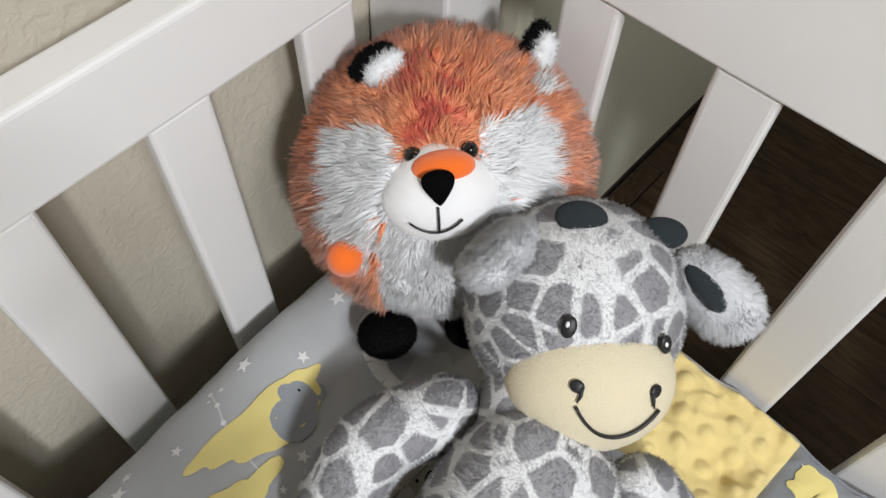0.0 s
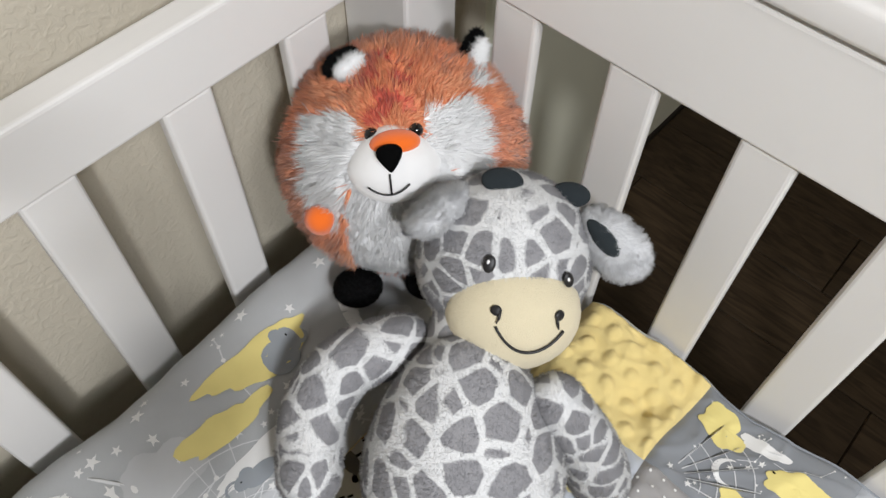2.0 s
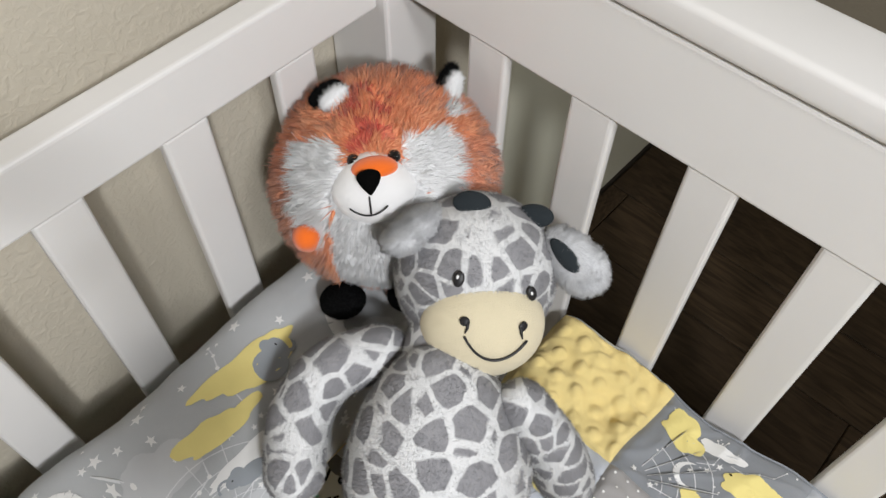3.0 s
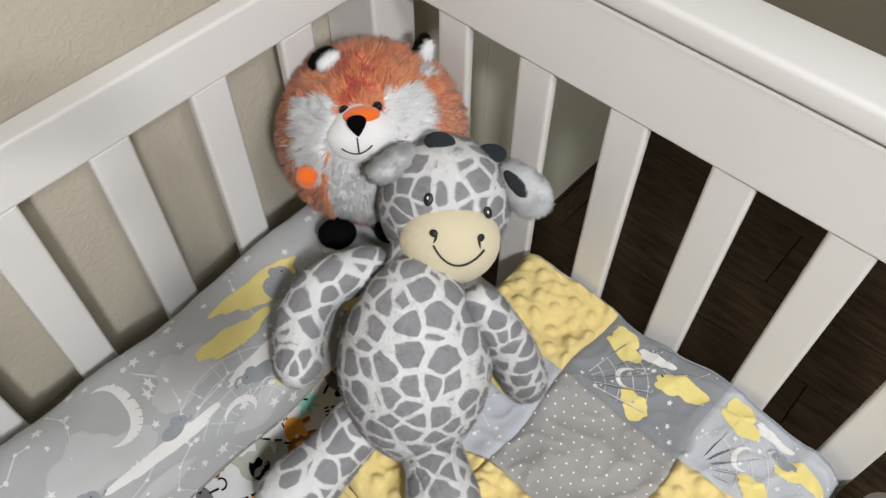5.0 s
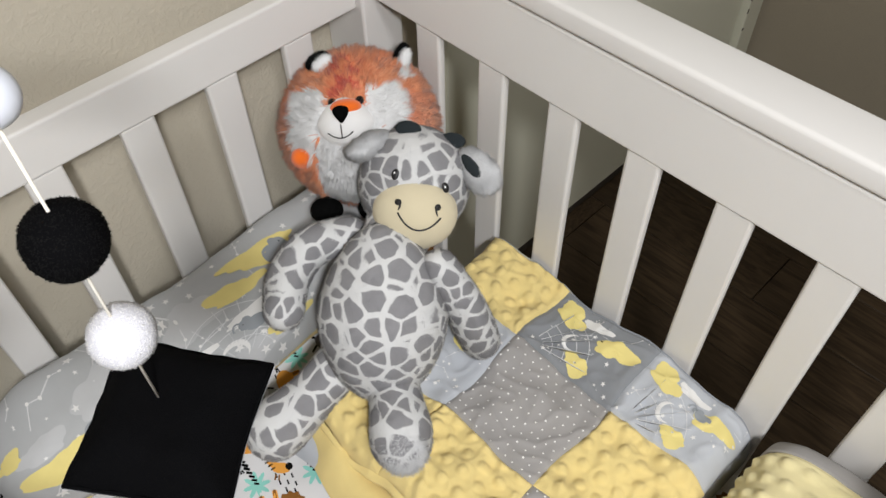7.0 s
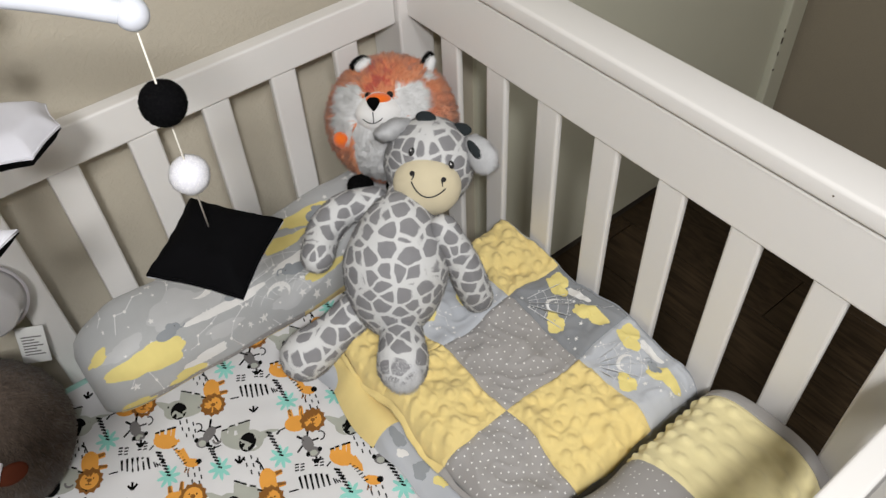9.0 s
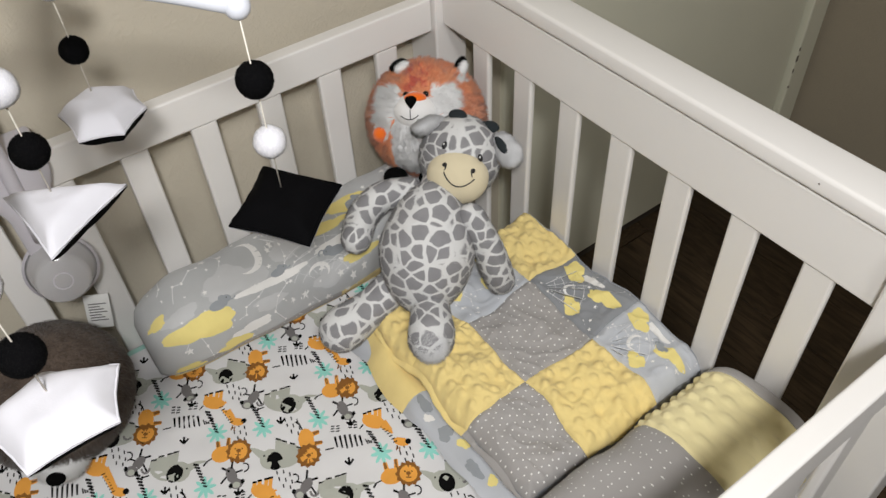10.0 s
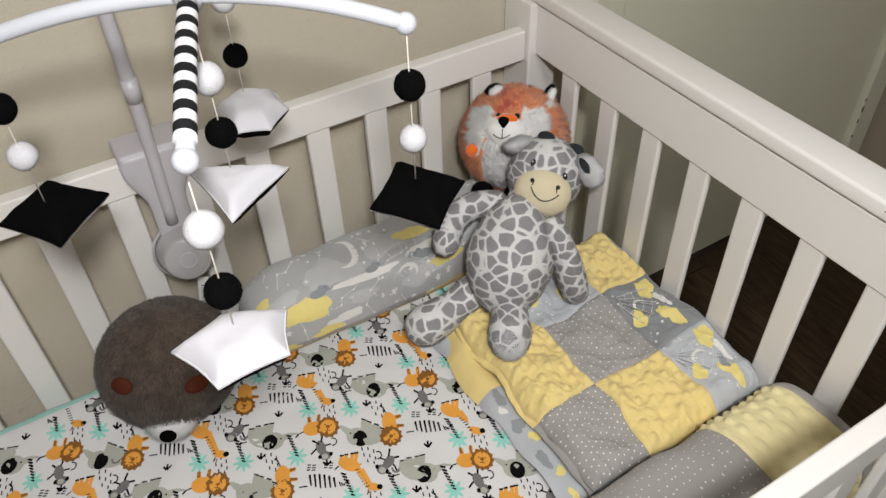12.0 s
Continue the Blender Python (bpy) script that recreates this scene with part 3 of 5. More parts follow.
for cx, cy, w, h, seed in ((0.13, 0.075, 0.09, 0.05, 4.4), (0.22, 0.085, 0.07, 0.035, 0.4), (0.26, 0.015, 0.09, 0.03, 2.9), (0.40, 0.045, 0.08, 0.05, 1.9), (0.05, 0.065, 0.05, 0.03, 3.6), (0.16, 0.020, 0.06, 0.022, 5.3)):
    cp.poly(M_PALE_CLOUD, cloud(cx, cy, w, h, seed), 0)
for cx, cy, w, h, seed in ((0.175, 0.050, 0.105, 0.018, 1.2), (0.275, 0.058, 0.085, 0.016, 2.2), (0.128, 0.000, 0.06, 0.012, 3.2)):
    cp.poly(M_WHITE_PRINT, cloud(cx, cy, w, h, seed), 2)
for q in moon(0.155, 0.098, 0.021, -20) + moon(0.405, 0.075, 0.022, 150) + moon(0.235, 0.025, 0.015, 60):
    cp.poly(M_WHITE_PRINT, q, 3)
for cx, cy, s, f in ((0.098, 0.054, 0.0125, 1), (0.270, 0.046, 0.013, -1), (0.330, 0.092, 0.013, 1), (0.185, 0.058, 0.010, 1)):
    for ink, pts, lift in small_elephant(M_SLATE_PRINT, M_BLACK_PRINT, cx, cy, s, f):
        cp.poly(ink, pts, lift + 1)
cp.link(cover, {M_YELLOW_PRINT: "yellow_cloud_print", M_WHITE_PRINT: "moon_and_star_print", M_PALE_LINE: "star_map_print", M_SLATE_PRINT: "elephant_print", M_PALE_CLOUD: "pale_cloud_print"})
# the dotted border along the foot of the cushion
for u0, u1, mat, name in ((0.04, 0.52, M_GREY, "grey_border"), (0.52, 0.70, M_YELLOW, "yellow_border"), (0.70, 0.98, M_GREY, "grey_border")):
    bm = bmesh.new()
    grid_mesh(bm, [[cushion_out(u0 + (u1 - u0) * i / 40, -0.15 + 0.105 * j / 8, 0.5) for j in range(9)] for i in range(41)])
    part(name, bm, mat, cushion, "dotted border strip of the cushion")
bp = Print(lambda s, w, lift: cushion_out(min(max(s / CL, 0.0), 1.0), w / CW, lift + 2), 0.01)
rng = random.Random(8)
for k in range(300):
    s, w = rng.uniform(0.025, 0.48), rng.uniform(-0.054, -0.019)
    if not 0.25 < s < 0.36:
        bp.poly(M_WHITE_PRINT, oval(s, w, 0.0009, 0.0009, 0, 6), 1)
bp.link(cushion, {M_WHITE_PRINT: "border_dots"})
part("piping", tube_bm([cushion_out(0.03 + 0.94 * k / 50, -0.150, 8) for k in range(51)], 0.0022, 8), M_YELLOW, cushion, "pale yellow piping")

# ---- quilt ----
QX0, QX1, QY0, QY1 = -0.042, 0.302, 0.0, 0.284


def quilt_z(x, y, minky=0.0):
    """Height of the quilt's top layer: sags at its edges, crumpled all over."""
    p = Vector((x, y, 0))
    w = 0.0100 * noise.noise(p * 13 + Vector((0, 0, 2))) + 0.0056 * noise.noise(p * 33 + Vector((0, 0, 5))) * (1.3 if minky else 0.8)
    ridge = 1 - abs(noise.noise(Vector((x * 26 + y * 11, y * 20 - x * 9, 7))))
    w += 0.0065 * (ridge - 0.72) * (1.0 if minky else 0.6)
    if minky:
        w += 0.0016 * (1 - 2.2 * abs(noise.noise(Vector((x * 62 - y * 30, y * 55 + x * 22, 11)))))
    crease = max(0.0, 1 - 3.2 * abs(noise.noise(Vector((x * 34 - y * 20, y * 36 + x * 15, 21))))) ** 2
    w += (0.0016 if minky else 0.0022) * crease
    e = min(x - QX0, QX1 - x, y - QY0, QY1 + 0.03 - y)
    sag = 0.020 * max(0.0, 1 - e / 0.022) ** 2
    z = 0.584 + w - sag + 0.004 * max(0.0, 1 - (x - QX0) / 0.12) * min(1, y / 0.2) + 0.010 * max(0.0, (y - 0.2) / 0.08)
    if minky:
        s = 0.0205
        j = round(y / (s * 0.866))
        i = round(x / s - 0.5 * (j % 2))
        d = math.hypot(x - s * (i + 0.5 * (j % 2)), y - s * 0.866 * j)
        z += minky * 0.0040 * max(0.0, 1 - (d / 0.0066) ** 2)
    return z


quilt = thing("quilt", (0.13, 0.15, MAT), "folded patchwork quilt of yellow minky, grey dotted and cloud printed squares", "quilt")
XS, YS = (QX0, 0.068, 0.187, QX1), (QY0, 0.092, 0.205, QY1)
PATCH = (("y", "y", "d"), ("p", "d", "y"), ("y", "s", "p"))
INK = {"y": (M_YELLOW, "yellow_patch", "yellow minky square with raised dots"), "d": (M_GREY, "dotted_patch", "grey cotton square with white dots"), "p": (M_PALE, "pale_patch", "pale grey square printed with clouds and elephants"), "s": (M_GREYPRINT, "sky_patch", "slate grey square printed with a night sky")}


def bend(x, y):
    """The seams wander a little."""
    return x + 0.006 * noise.noise(Vector((x * 9, y * 16, 3))), y + 0.006 * noise.noise(Vector((x * 16, y * 9, 9)))


qp = Print(lambda x, y, lift: (*bend(x, y), quilt_z(*bend(x, y)) + 0.0005 + 0.00012 * lift), 0.005)
for j in range(3):
    for i in range(3):
        kind = PATCH[j][i]
        mat, name, tag = INK[kind]
        bm = bmesh.new()
        n = 72 if kind == "y" else 48
        x0, x1, y0, y1 = XS[i], XS[i + 1], YS[j], YS[j + 1]
        table = []
        for a in range(n + 1):
            row = []
            for b in range(n + 1):
                x, y = bend(x0 + (x1 - x0) * a / n, y0 + (y1 - y0) * b / n)
                e = min(a, n - a, b, n - b) / n
                seam = 0.0028 * max(0.0, 1 - e / 0.05) ** 2
                row.append((x, y, quilt_z(x, y, min(1.0, e / 0.05) if kind == "y" else 0.0) - seam))
            table.append(row)
        grid_mesh(bm, table)
        part(name, bm, mat, quilt, tag)
        rng = random.Random(10 * i + j)
        if kind == "d":
            for a in range(12):
                for b in range(12):
                    x = x0 + (x1 - x0) * (a + 0.3 + 0.4 * (b % 2) + 0.10 * rng.uniform(-1, 1)) / 12
                    y = y0 + (y1 - y0) * (b + 0.5 + 0.10 * rng.uniform(-1, 1)) / 12
                    qp.poly(M_WHITE_PRINT, oval(x, y, 0.00105, 0.00105, 0, 7), 1)
        elif kind in "ps":
            w, h = x1 - x0, y1 - y0
            sky_print(qp, w * 0.92, h * 0.92, x0 + w * 0.04, y0 + h * 0.04, i + 5 * j, (M_WHITE_PRINT, M_PALE_LINE), 34, 0.6)
            for cx, cy, cw, ch in ((0.20, 0.74, 0.36, 0.30), (0.74, 0.62, 0.40, 0.27), (0.55, 0.18, 0.28, 0.24)):
                qp.poly(M_YELLOW_PRINT, cloud(x0 + w * cx, y0 + h * cy, w * cw, w * ch * 0.8, cx * 9), 3)
            for r0 in (0.022, 0.034, 0.046, 0.058):
                for q in arc(x0 + w * 0.15, y0 + h * 0.02, r0, 8, 84, 0.0007, 12):
                    qp.poly(M_PALE_LINE, q, 1)
            for a in range(12, 88, 18):
                c, q = math.cos(math.radians(a)), math.sin(math.radians(a))
                qp.poly(M_PALE_LINE, bar(x0 + w * 0.15 + 0.012 * c, y0 + h * 0.02 + 0.012 * q, x0 + w * 0.15 + 0.062 * c, y0 + h * 0.02 + 0.062 * q, 0.0007), 1)
            for q in moon(x0 + w * 0.40, y0 + h * 0.42, 0.010, 200):
                qp.poly(M_WHITE_PRINT, q, 3)
            qp.poly(M_WHITE_PRINT, cloud(x0 + w * 0.45, y0 + h * 0.80, w * 0.30, w * 0.12, 4), 3)
            if kind == "p":
                for ink, pts, lift in small_elephant(M_SLATE_PRINT, M_BLACK_PRINT, x0 + w * 0.62, y0 + h * 0.62, 0.0085, -1):
                    qp.poly(ink, pts, lift + 2)
qp.link(quilt, {M_WHITE_PRINT: "dot_and_star_print", M_YELLOW_PRINT: "yellow_cloud_print", M_PALE_LINE: "star_map_print", M_SLATE_PRINT: "elephant_print"})


def hang(name, pts, mat, parent, foot, out, label=""):
    """An edge of cloth that falls from pts to the height foot and bulges by out."""
    bm = bmesh.new()
    table = []
    for p in pts:
        p = Vector(p)
        row = []
        for k in range(9):
            a = k / 8
            bulge = math.sin(math.pi * a) * 0.006 + 0.003 * noise.noise(p * 40 + Vector((0, 0, a * 2)))
            row.append(Vector((p.x + out[0] * bulge, p.y + out[1] * bulge, p.z + (foot - p.z) * a)))
        table.append(row)
    grid_mesh(bm, table)
    return part(name, bm, mat, parent, label)


def top_edge(x0, y0, x1, y1, n=60):
    out = []
    for k in range(n + 1):
        x, y = bend(x0 + (x1 - x0) * k / n, y0 + (y1 - y0) * k / n)
        out.append((x, y, quilt_z(x, y)))
    return out


hang("fold", top_edge(QX0, QY0, 0.187, QY0), M_YELLOW, quilt, 0.553, (0, -1), "yellow folded edge")
hang("fold", top_edge(0.187, QY0, QX1, QY0), M_GREY, quilt, 0.553, (0, -1))
hang("fold", top_edge(QX1, QY0, QX1, QY1), M_GREYPRINT, quilt, 0.535, (1, 0), "slate grey folded edge")
hang("fold", top_edge(QX0, QY1, QX1, QY1), M_PALE, quilt, 0.535, (0, 0.2))
hang("fold", top_edge(QX0, QY0, QX0, QY1), M_YELLOW, quilt, 0.535, (-1, 0))


def under_z(x, y):
    return 0.5455 + 0.004 * noise.noise(Vector((x * 20, y * 24, 1))) - 0.014 * max(0.0, 1 - (y + 0.034 + 0.06 * max(0, x - 0.1)) / 0.014) ** 2


bm = bmesh.new()
grid_mesh(bm, [[(x, y, under_z(x, y)) for y in (-0.033 + 0.006 * noise.noise(Vector((x * 14, 0, 0))) - 0.03 * max(0, x - 0.15) + 0.06 * b / 12 for b in range(13))] for x in (-0.028 + 0.338 * a / 70 for a in range(71))])
under = part("underlayer", bm, M_PALE, quilt, "pale printed under layer of the quilt")
up = Print(lambda x, y, lift: (x, y, under_z(x, y) + 0.0008 + 0.00012 * lift), 0.005)
for cx, cy, w, h, seed, ink in ((0.115, -0.012, 0.03, 0.018, 1, M_SLATE_PRINT), (0.165, -0.016, 0.026, 0.02, 2, M_SLATE_PRINT), (0.190, -0.006, 0.02, 0.016, 3, M_YELLOW_PRINT), (0.225, -0.018, 0.03, 0.018, 4, M_SLATE_PRINT), (0.250, -0.010, 0.018, 0.014, 5, M_YELLOW_PRINT), (0.135, -0.02, 0.016, 0.012, 6, M_WHITE_PRINT), (0.285, -0.016, 0.02, 0.012, 7, M_YELLOW_PRINT)):
    up.poly(ink, cloud(cx, cy, w, h, seed), 2)
up.link(under, {M_YELLOW_PRINT: "yellow_cloud_print", M_SLATE_PRINT: "slate_print", M_WHITE_PRINT: "white_print"})
bm = bmesh.new()
grid_mesh(bm, [[(x, y, 0.556 + 0.006 * noise.noise(Vector((x * 25, y * 25, 3))) - 0.022 * abs(b / 10 - 0.5) ** 2 * 4) for b, y in ((b, -0.030 - 0.012 * math.sin(x * 22) + 0.055 * b / 10) for b in range(11))] for x in (-0.022 + 0.125 * a / 40 for a in range(41))])
part("yellow_turn", bm, M_YELLOW, quilt, "turned over yellow corner")

fleck = ball_bm((0.137, 0.254, quilt_z(0.137, 0.254) + 0.001), (0.0013, 0.0008, 0.0006), None, 10)
tagged(part("lint_fleck", fleck, M_BLACK_PRINT), "tiny black lint fleck lying on the quilt", "lint")

# ---- rolled quilt ----
roll = thing("rolled_quilt", (0.39, 0.12, MAT), "thick rolled quilt with yellow minky and grey dotted squares", "quilt")


def roll_at(u, v, lift=0.0, minky=0.0):
    """u along the roll from the front, v round it."""
    y = -0.16 + 0.447 * u
    end = min(1.0, math.sqrt(max(0.0, 1 - max(0, (u - 0.92) / 0.08) ** 3)) * 0.40 + 0.60)
    a = 2 * math.pi * v
    c, s = math.cos(a), math.sin(a)
    rx, rz = 0.076 * (0.8 + 0.2 * end), 0.056 * end
    p = Vector((0.394 + rx * math.copysign(abs(c) ** 0.8, c), y, MAT + 0.003 + rz + rz * math.copysign(abs(s) ** 0.85, s)))
    k = lump(p, 18, 0.005, 8) + lump(p, 50, 0.0014, 2) + lift
    if minky:
        cy, cv = 0.0205, 0.0205
        w = v * 0.40
        j = round(y / cy)
        i = round(w / cv - 0.5 * (j % 2))
        d = math.hypot(w - cv * (i + 0.5 * (j % 2)), y - cy * j)
        k += 0.0040 * minky * max(0.0, 1 - (d / 0.0070) ** 2)
    p = p + Vector((c * k, 0, s * k))
    return Vector((min(p.x, 0.482), p.y, max(p.z, MAT + 0.002)))


for u0, u1, mat, name, tag, mk in ((0.0, 0.675, M_GREY, "dotted_patch", "grey cotton stretch with white dots", 0), (0.675, 0.935, M_YELLOW_PALE, "yellow_patch", "yellow minky stretch with raised dots", 1), (0.935, 1.0, M_GREY, "end_binding", "grey binding at the roll's end", 0)):
    bm = bmesh.new()
    n = 90 if mk else 36
    rows = grid_mesh(bm, [[roll_at(u0 + (u1 - u0) * i / n, j / 110, -0.002 * max(0.0, 1 - min(i, n - i) / n / 0.03), min(1.0, min(i, n - i) / n / 0.05) * mk) for j in range(110)] for i in range(n + 1)], closed_v=True)
    if u0 == 0.0:
        bm.faces.new(rows[0])
    if u1 == 1.0:
        bm.faces.new(rows[-1])
    part(name, bm, mat, roll, tag)
rp = Print(lambda s, w, lift: roll_at(min(max(s / 0.438, 0), 1), w / 0.40, 0.0006 + 0.00012 * lift), 0.01)
rng = random.Random(4)
for a in range(30):
    for b in range(22):
        s, w = 0.295 * (a + 0.5 + 0.35 * rng.uniform(-1, 1)) / 30, 0.21 * (b + 0.5 + 0.35 * rng.uniform(-1, 1)) / 22
        rp.poly(M_WHITE_PRINT, oval(s, w, 0.0009, 0.0009, 0, 6), 1)
rp.link(roll, {M_WHITE_PRINT: "dot_print"})


# ---- fur ----
def fur(name, source, count, length, width, material, parent, lean=(0, 0, 0), jitter=0.5, keep=None, soft_normal=0.7, label="", clamp=None, tuft=0.0, clump=0.0):
    """A coat of tapering hairs over a mesh object's faces, joined into one part. keep: which places carry hair."""
    me = source.data
    me.calc_loop_triangles()
    co = np.empty(len(me.vertices) * 3)
    me.vertices.foreach_get("co", co)
    co = co.reshape(-1, 3)
    tri = np.empty(len(me.loop_triangles) * 3, dtype=np.int64)
    me.loop_triangles.foreach_get("vertices", tri)
    tri = tri.reshape(-1, 3)
    nor = np.empty(len(me.vertices) * 3)
    me.vertices.foreach_get("normal", nor)
    nor = nor.reshape(-1, 3)
    a, b, c = co[tri[:, 0]], co[tri[:, 1]], co[tri[:, 2]]
    area = np.linalg.norm(np.cross(b - a, c - a), axis=1)
    rng = np.random.default_rng(len(me.vertices) + count)
    pick = rng.choice(len(tri), count, p=area / area.sum())
    r1, r2 = np.sqrt(rng.random(count))[:, None], rng.random(count)[:, None]
    w = (1 - r1, r1 * (1 - r2), r1 * r2)
    p = sum(w[i] * co[tri[pick, i]] for i in range(3))
    n = sum(w[i] * nor[tri[pick, i]] for i in range(3))
    n /= np.linalg.norm(n, axis=1)[:, None] + 1e-9
    if ((p - co.mean(0)) * n).sum() < 0:
        n = -n
    if keep:
        ok = np.array([keep(Vector(q)) for q in p])
        p, n = p[ok], n[ok]
    k = len(p)
    if k == 0:
        return None
    leans = np.array([lean(Vector(q)) for q in p]) if callable(lean) else np.array(lean)[None, :]
    wild = rng.normal(size=(k, 3))
    if tuft:
        wild += tuft * np.array([noise.noise_vector(Vector(q) * 130) for q in p]) * 2.2
    d = n + leans + jitter * wild
    d /= np.linalg.norm(d, axis=1)[:, None]
    size = length * (0.6 + 0.8 * rng.random(k))[:, None]
    side = np.cross(d, rng.normal(size=(k, 3)))
    side /= np.linalg.norm(side, axis=1)[:, None] + 1e-9
    up = np.cross(d, side)
    tip = p + size * (d + 0.35 * leans - 0.12 * n)
    if clump:
        cell = np.floor(p / clump + 0.35 * np.array([noise.noise_vector(Vector(q) * 60) for q in p])).astype(np.int64)
        key = (cell[:, 0] * 7919 + cell[:, 1]) * 7919 + cell[:, 2]
        names, which, number = np.unique(key, return_inverse=True, return_counts=True)
        pull = np.stack([np.bincount(which, tip[:, i], len(names)) for i in range(3)], 1) / number[:, None]
        tip = 0.5 * tip + 0.5 * pull[which]
    half = 0.55 * width
    ring = [math.cos(q) * side + math.sin(q) * up for q in (0.0, 2.0944, 4.1888)]
    v = np.stack([p + half * q for q in ring] + [tip], 1).reshape(-1, 3)
    if clamp:
        v = clamp(v)
    base = 4 * np.arange(k)
    loops = np.stack([base, base + 1, base + 3, base + 1, base + 2, base + 3, base + 2, base, base + 3], 1).reshape(-1)
    out = bpy.data.meshes.new(name)
    out.vertices.add(4 * k)
    out.vertices.foreach_set("co", v.reshape(-1))
    out.loops.add(9 * k)
    out.loops.foreach_set("vertex_index", loops.astype(np.int32))
    out.polygons.add(3 * k)
    out.polygons.foreach_set("loop_start", np.arange(0, 9 * k, 3).astype(np.int32))
    out.update(calc_edges=True)
    smooth(out)
    lay = soft_normal * n + 0.1 * (1 - soft_normal) * wild
    vn = np.stack([lay + (1 - soft_normal) * q for q in ring] + [lay + (1 - soft_normal) * d], 1).reshape(-1, 3)
    vn /= np.linalg.norm(vn, axis=1)[:, None]
    out.normals_split_custom_set_from_vertices(vn.tolist())
    ob = link(name, out, material, parent, label, False)
    ob["kind"] = "stuff"
    return ob


def thin(n, colour, share=0.15):
    """Lets light through hairs."""
    glow = n.add("ShaderNodeBsdfTranslucent")
    n.set(glow, "Color", colour)
    both = n.add("ShaderNodeMixShader")
    n.set(both, 0, share)
    n.tree.links.new(n.bsdf.outputs[0], both.inputs[1])
    n.tree.links.new(glow.outputs[0], both.inputs[2])
    n.tree.links.new(both.outputs[0], n.tree.nodes["Material Output"].inputs["Surface"])


def hair(name, c, tips=None, spread=0.25, blot=None, scale=25.0):
    """Pile of one colour with lighter and darker hairs; blot: a second colour in patches."""
    n = Nodes(name, 0.75, spec=0.25)
    rnd = n.add("ShaderNodeNewGeometry").outputs["Random Per Island"]
    base = n.mix(n.math("POWER", rnd, 0.8), shade(c, 1 - 2.0 * spread), tips or shade(c, 1 + spread))
    base = n.mix(n.ramp(n.noise(scale, 3), (0.42, 0.0), (0.62, 0.5)), base, shade(c, 1 - spread))
    if blot:
        base = n.mix(n.ramp(n.noise(38, 3), (0.5, 0.0), (0.68, 0.75)), base, blot)
    n.colour(base)
    n.set(n.bsdf, "Sheen Weight", 0.25)
    thin(n, base)
    return n.mat


def giraffe_coat(name, hairs=False):
    """Grey patches parted by white lines."""
    n = Nodes(name, 0.95, spec=0.05)
    warp = n.add("ShaderNodeTexNoise")
    n.set(warp, "Vector", n.coord)
    n.set(warp, "Scale", 45.0)
    move = n.add("ShaderNodeVectorMath", operation="MULTIPLY_ADD")
    n.set(move, 0, warp.outputs["Color"])
    move.inputs[1].default_value = (0.008, 0.008, 0.008)
    n.set(move, 2, n.coord)
    flat = n.add("ShaderNodeVectorMath", operation="MULTIPLY")
    n.set(flat, 0, move.outputs[0])
    flat.inputs[1].default_value = (1.0, 1.0, 1.3)
    found = []
    for feature in ("DISTANCE_TO_EDGE", "F1"):
        cells = n.add("ShaderNodeTexVoronoi", feature=feature)
        n.set(cells, "Vector", flat.outputs[0])
        n.set(cells, "Scale", 46.0)
        n.set(cells, "Randomness", 0.8)
        found.append(cells.outputs["Distance"])
    fine = n.noise(900, 2)
    round_off = n.math("MULTIPLY", n.math("SUBTRACT", found[1], 0.35), 0.22)
    edge = n.math("ADD", n.math("SUBTRACT", found[0], round_off), n.math("MULTIPLY", n.math("SUBTRACT", fine, 0.5), 0.02))
    rnd = n.add("ShaderNodeNewGeometry").outputs["Random Per Island"]
    patch = n.mix(n.noise(60, 3), (0.245, 0.24, 0.25), (0.32, 0.315, 0.325))
    patch = n.mix(n.math("MULTIPLY", rnd, 0.18), patch, (0.40, 0.40, 0.41))
    coat = n.mix(n.ramp(edge, (0.028, 0.0), (0.088, 1.0)), (0.72, 0.72, 0.715), patch)
    n.colour(coat)
    n.set(n.bsdf, "Sheen Weight", 0.1)
    if hairs:
        thin(n, coat)
    else:
        n.bump(fine, 0.6, 0.0008)
    return n.mat


def pile(name, c):
    """Short one-coloured hairs."""
    n = Nodes(name, 0.85, spec=0.15)
    rnd = n.add("ShaderNodeNewGeometry").outputs["Random Per Island"]
    tone = n.mix(rnd, shade(c, 0.88), shade(c, 1.1))
    n.colour(tone)
    thin(n, tone)
    return n.mat


M_COAT = giraffe_coat("giraffe_pile")
M_COAT_HAIR = giraffe_coat("giraffe_hairs", True)
M_CREAM_HAIR = pile("cream_hairs", (0.83, 0.73, 0.50))
M_WHITE_HAIR = pile("white_hairs", (0.84, 0.83, 0.83))
M_BLACK_HAIR = pile("black_hairs", (0.004, 0.004, 0.004))
M_GREYPILE = hair("grey_pile", (0.72, 0.72, 0.73), (0.88, 0.88, 0.88), 0.10)
M_CREAM = felt("cream_pile", (0.78, 0.69, 0.48), 0.2, 0.10, 1400, 0.9, 0.0008, 40)
M_SLATE = felt("dark_slate_pile", (0.030, 0.036, 0.040), 0.03, 0.2)
M_THREAD = plain("black_thread", (0.012, 0.011, 0.012), 0.5, 0.2, 400, 0.3)
M_GLOSS = plain("black_glass_eye", (0.006, 0.005, 0.005), 0.06, 0.0, 10, 0.0)
M_WHITE_THREAD = plain("white_thread", (0.85, 0.85, 0.85), 0.5, 0.05, 400, 0.3)
M_FOX = hair("orange_long_pile", (0.98, 0.29, 0.12), (1.0, 0.49, 0.27), 0.13)
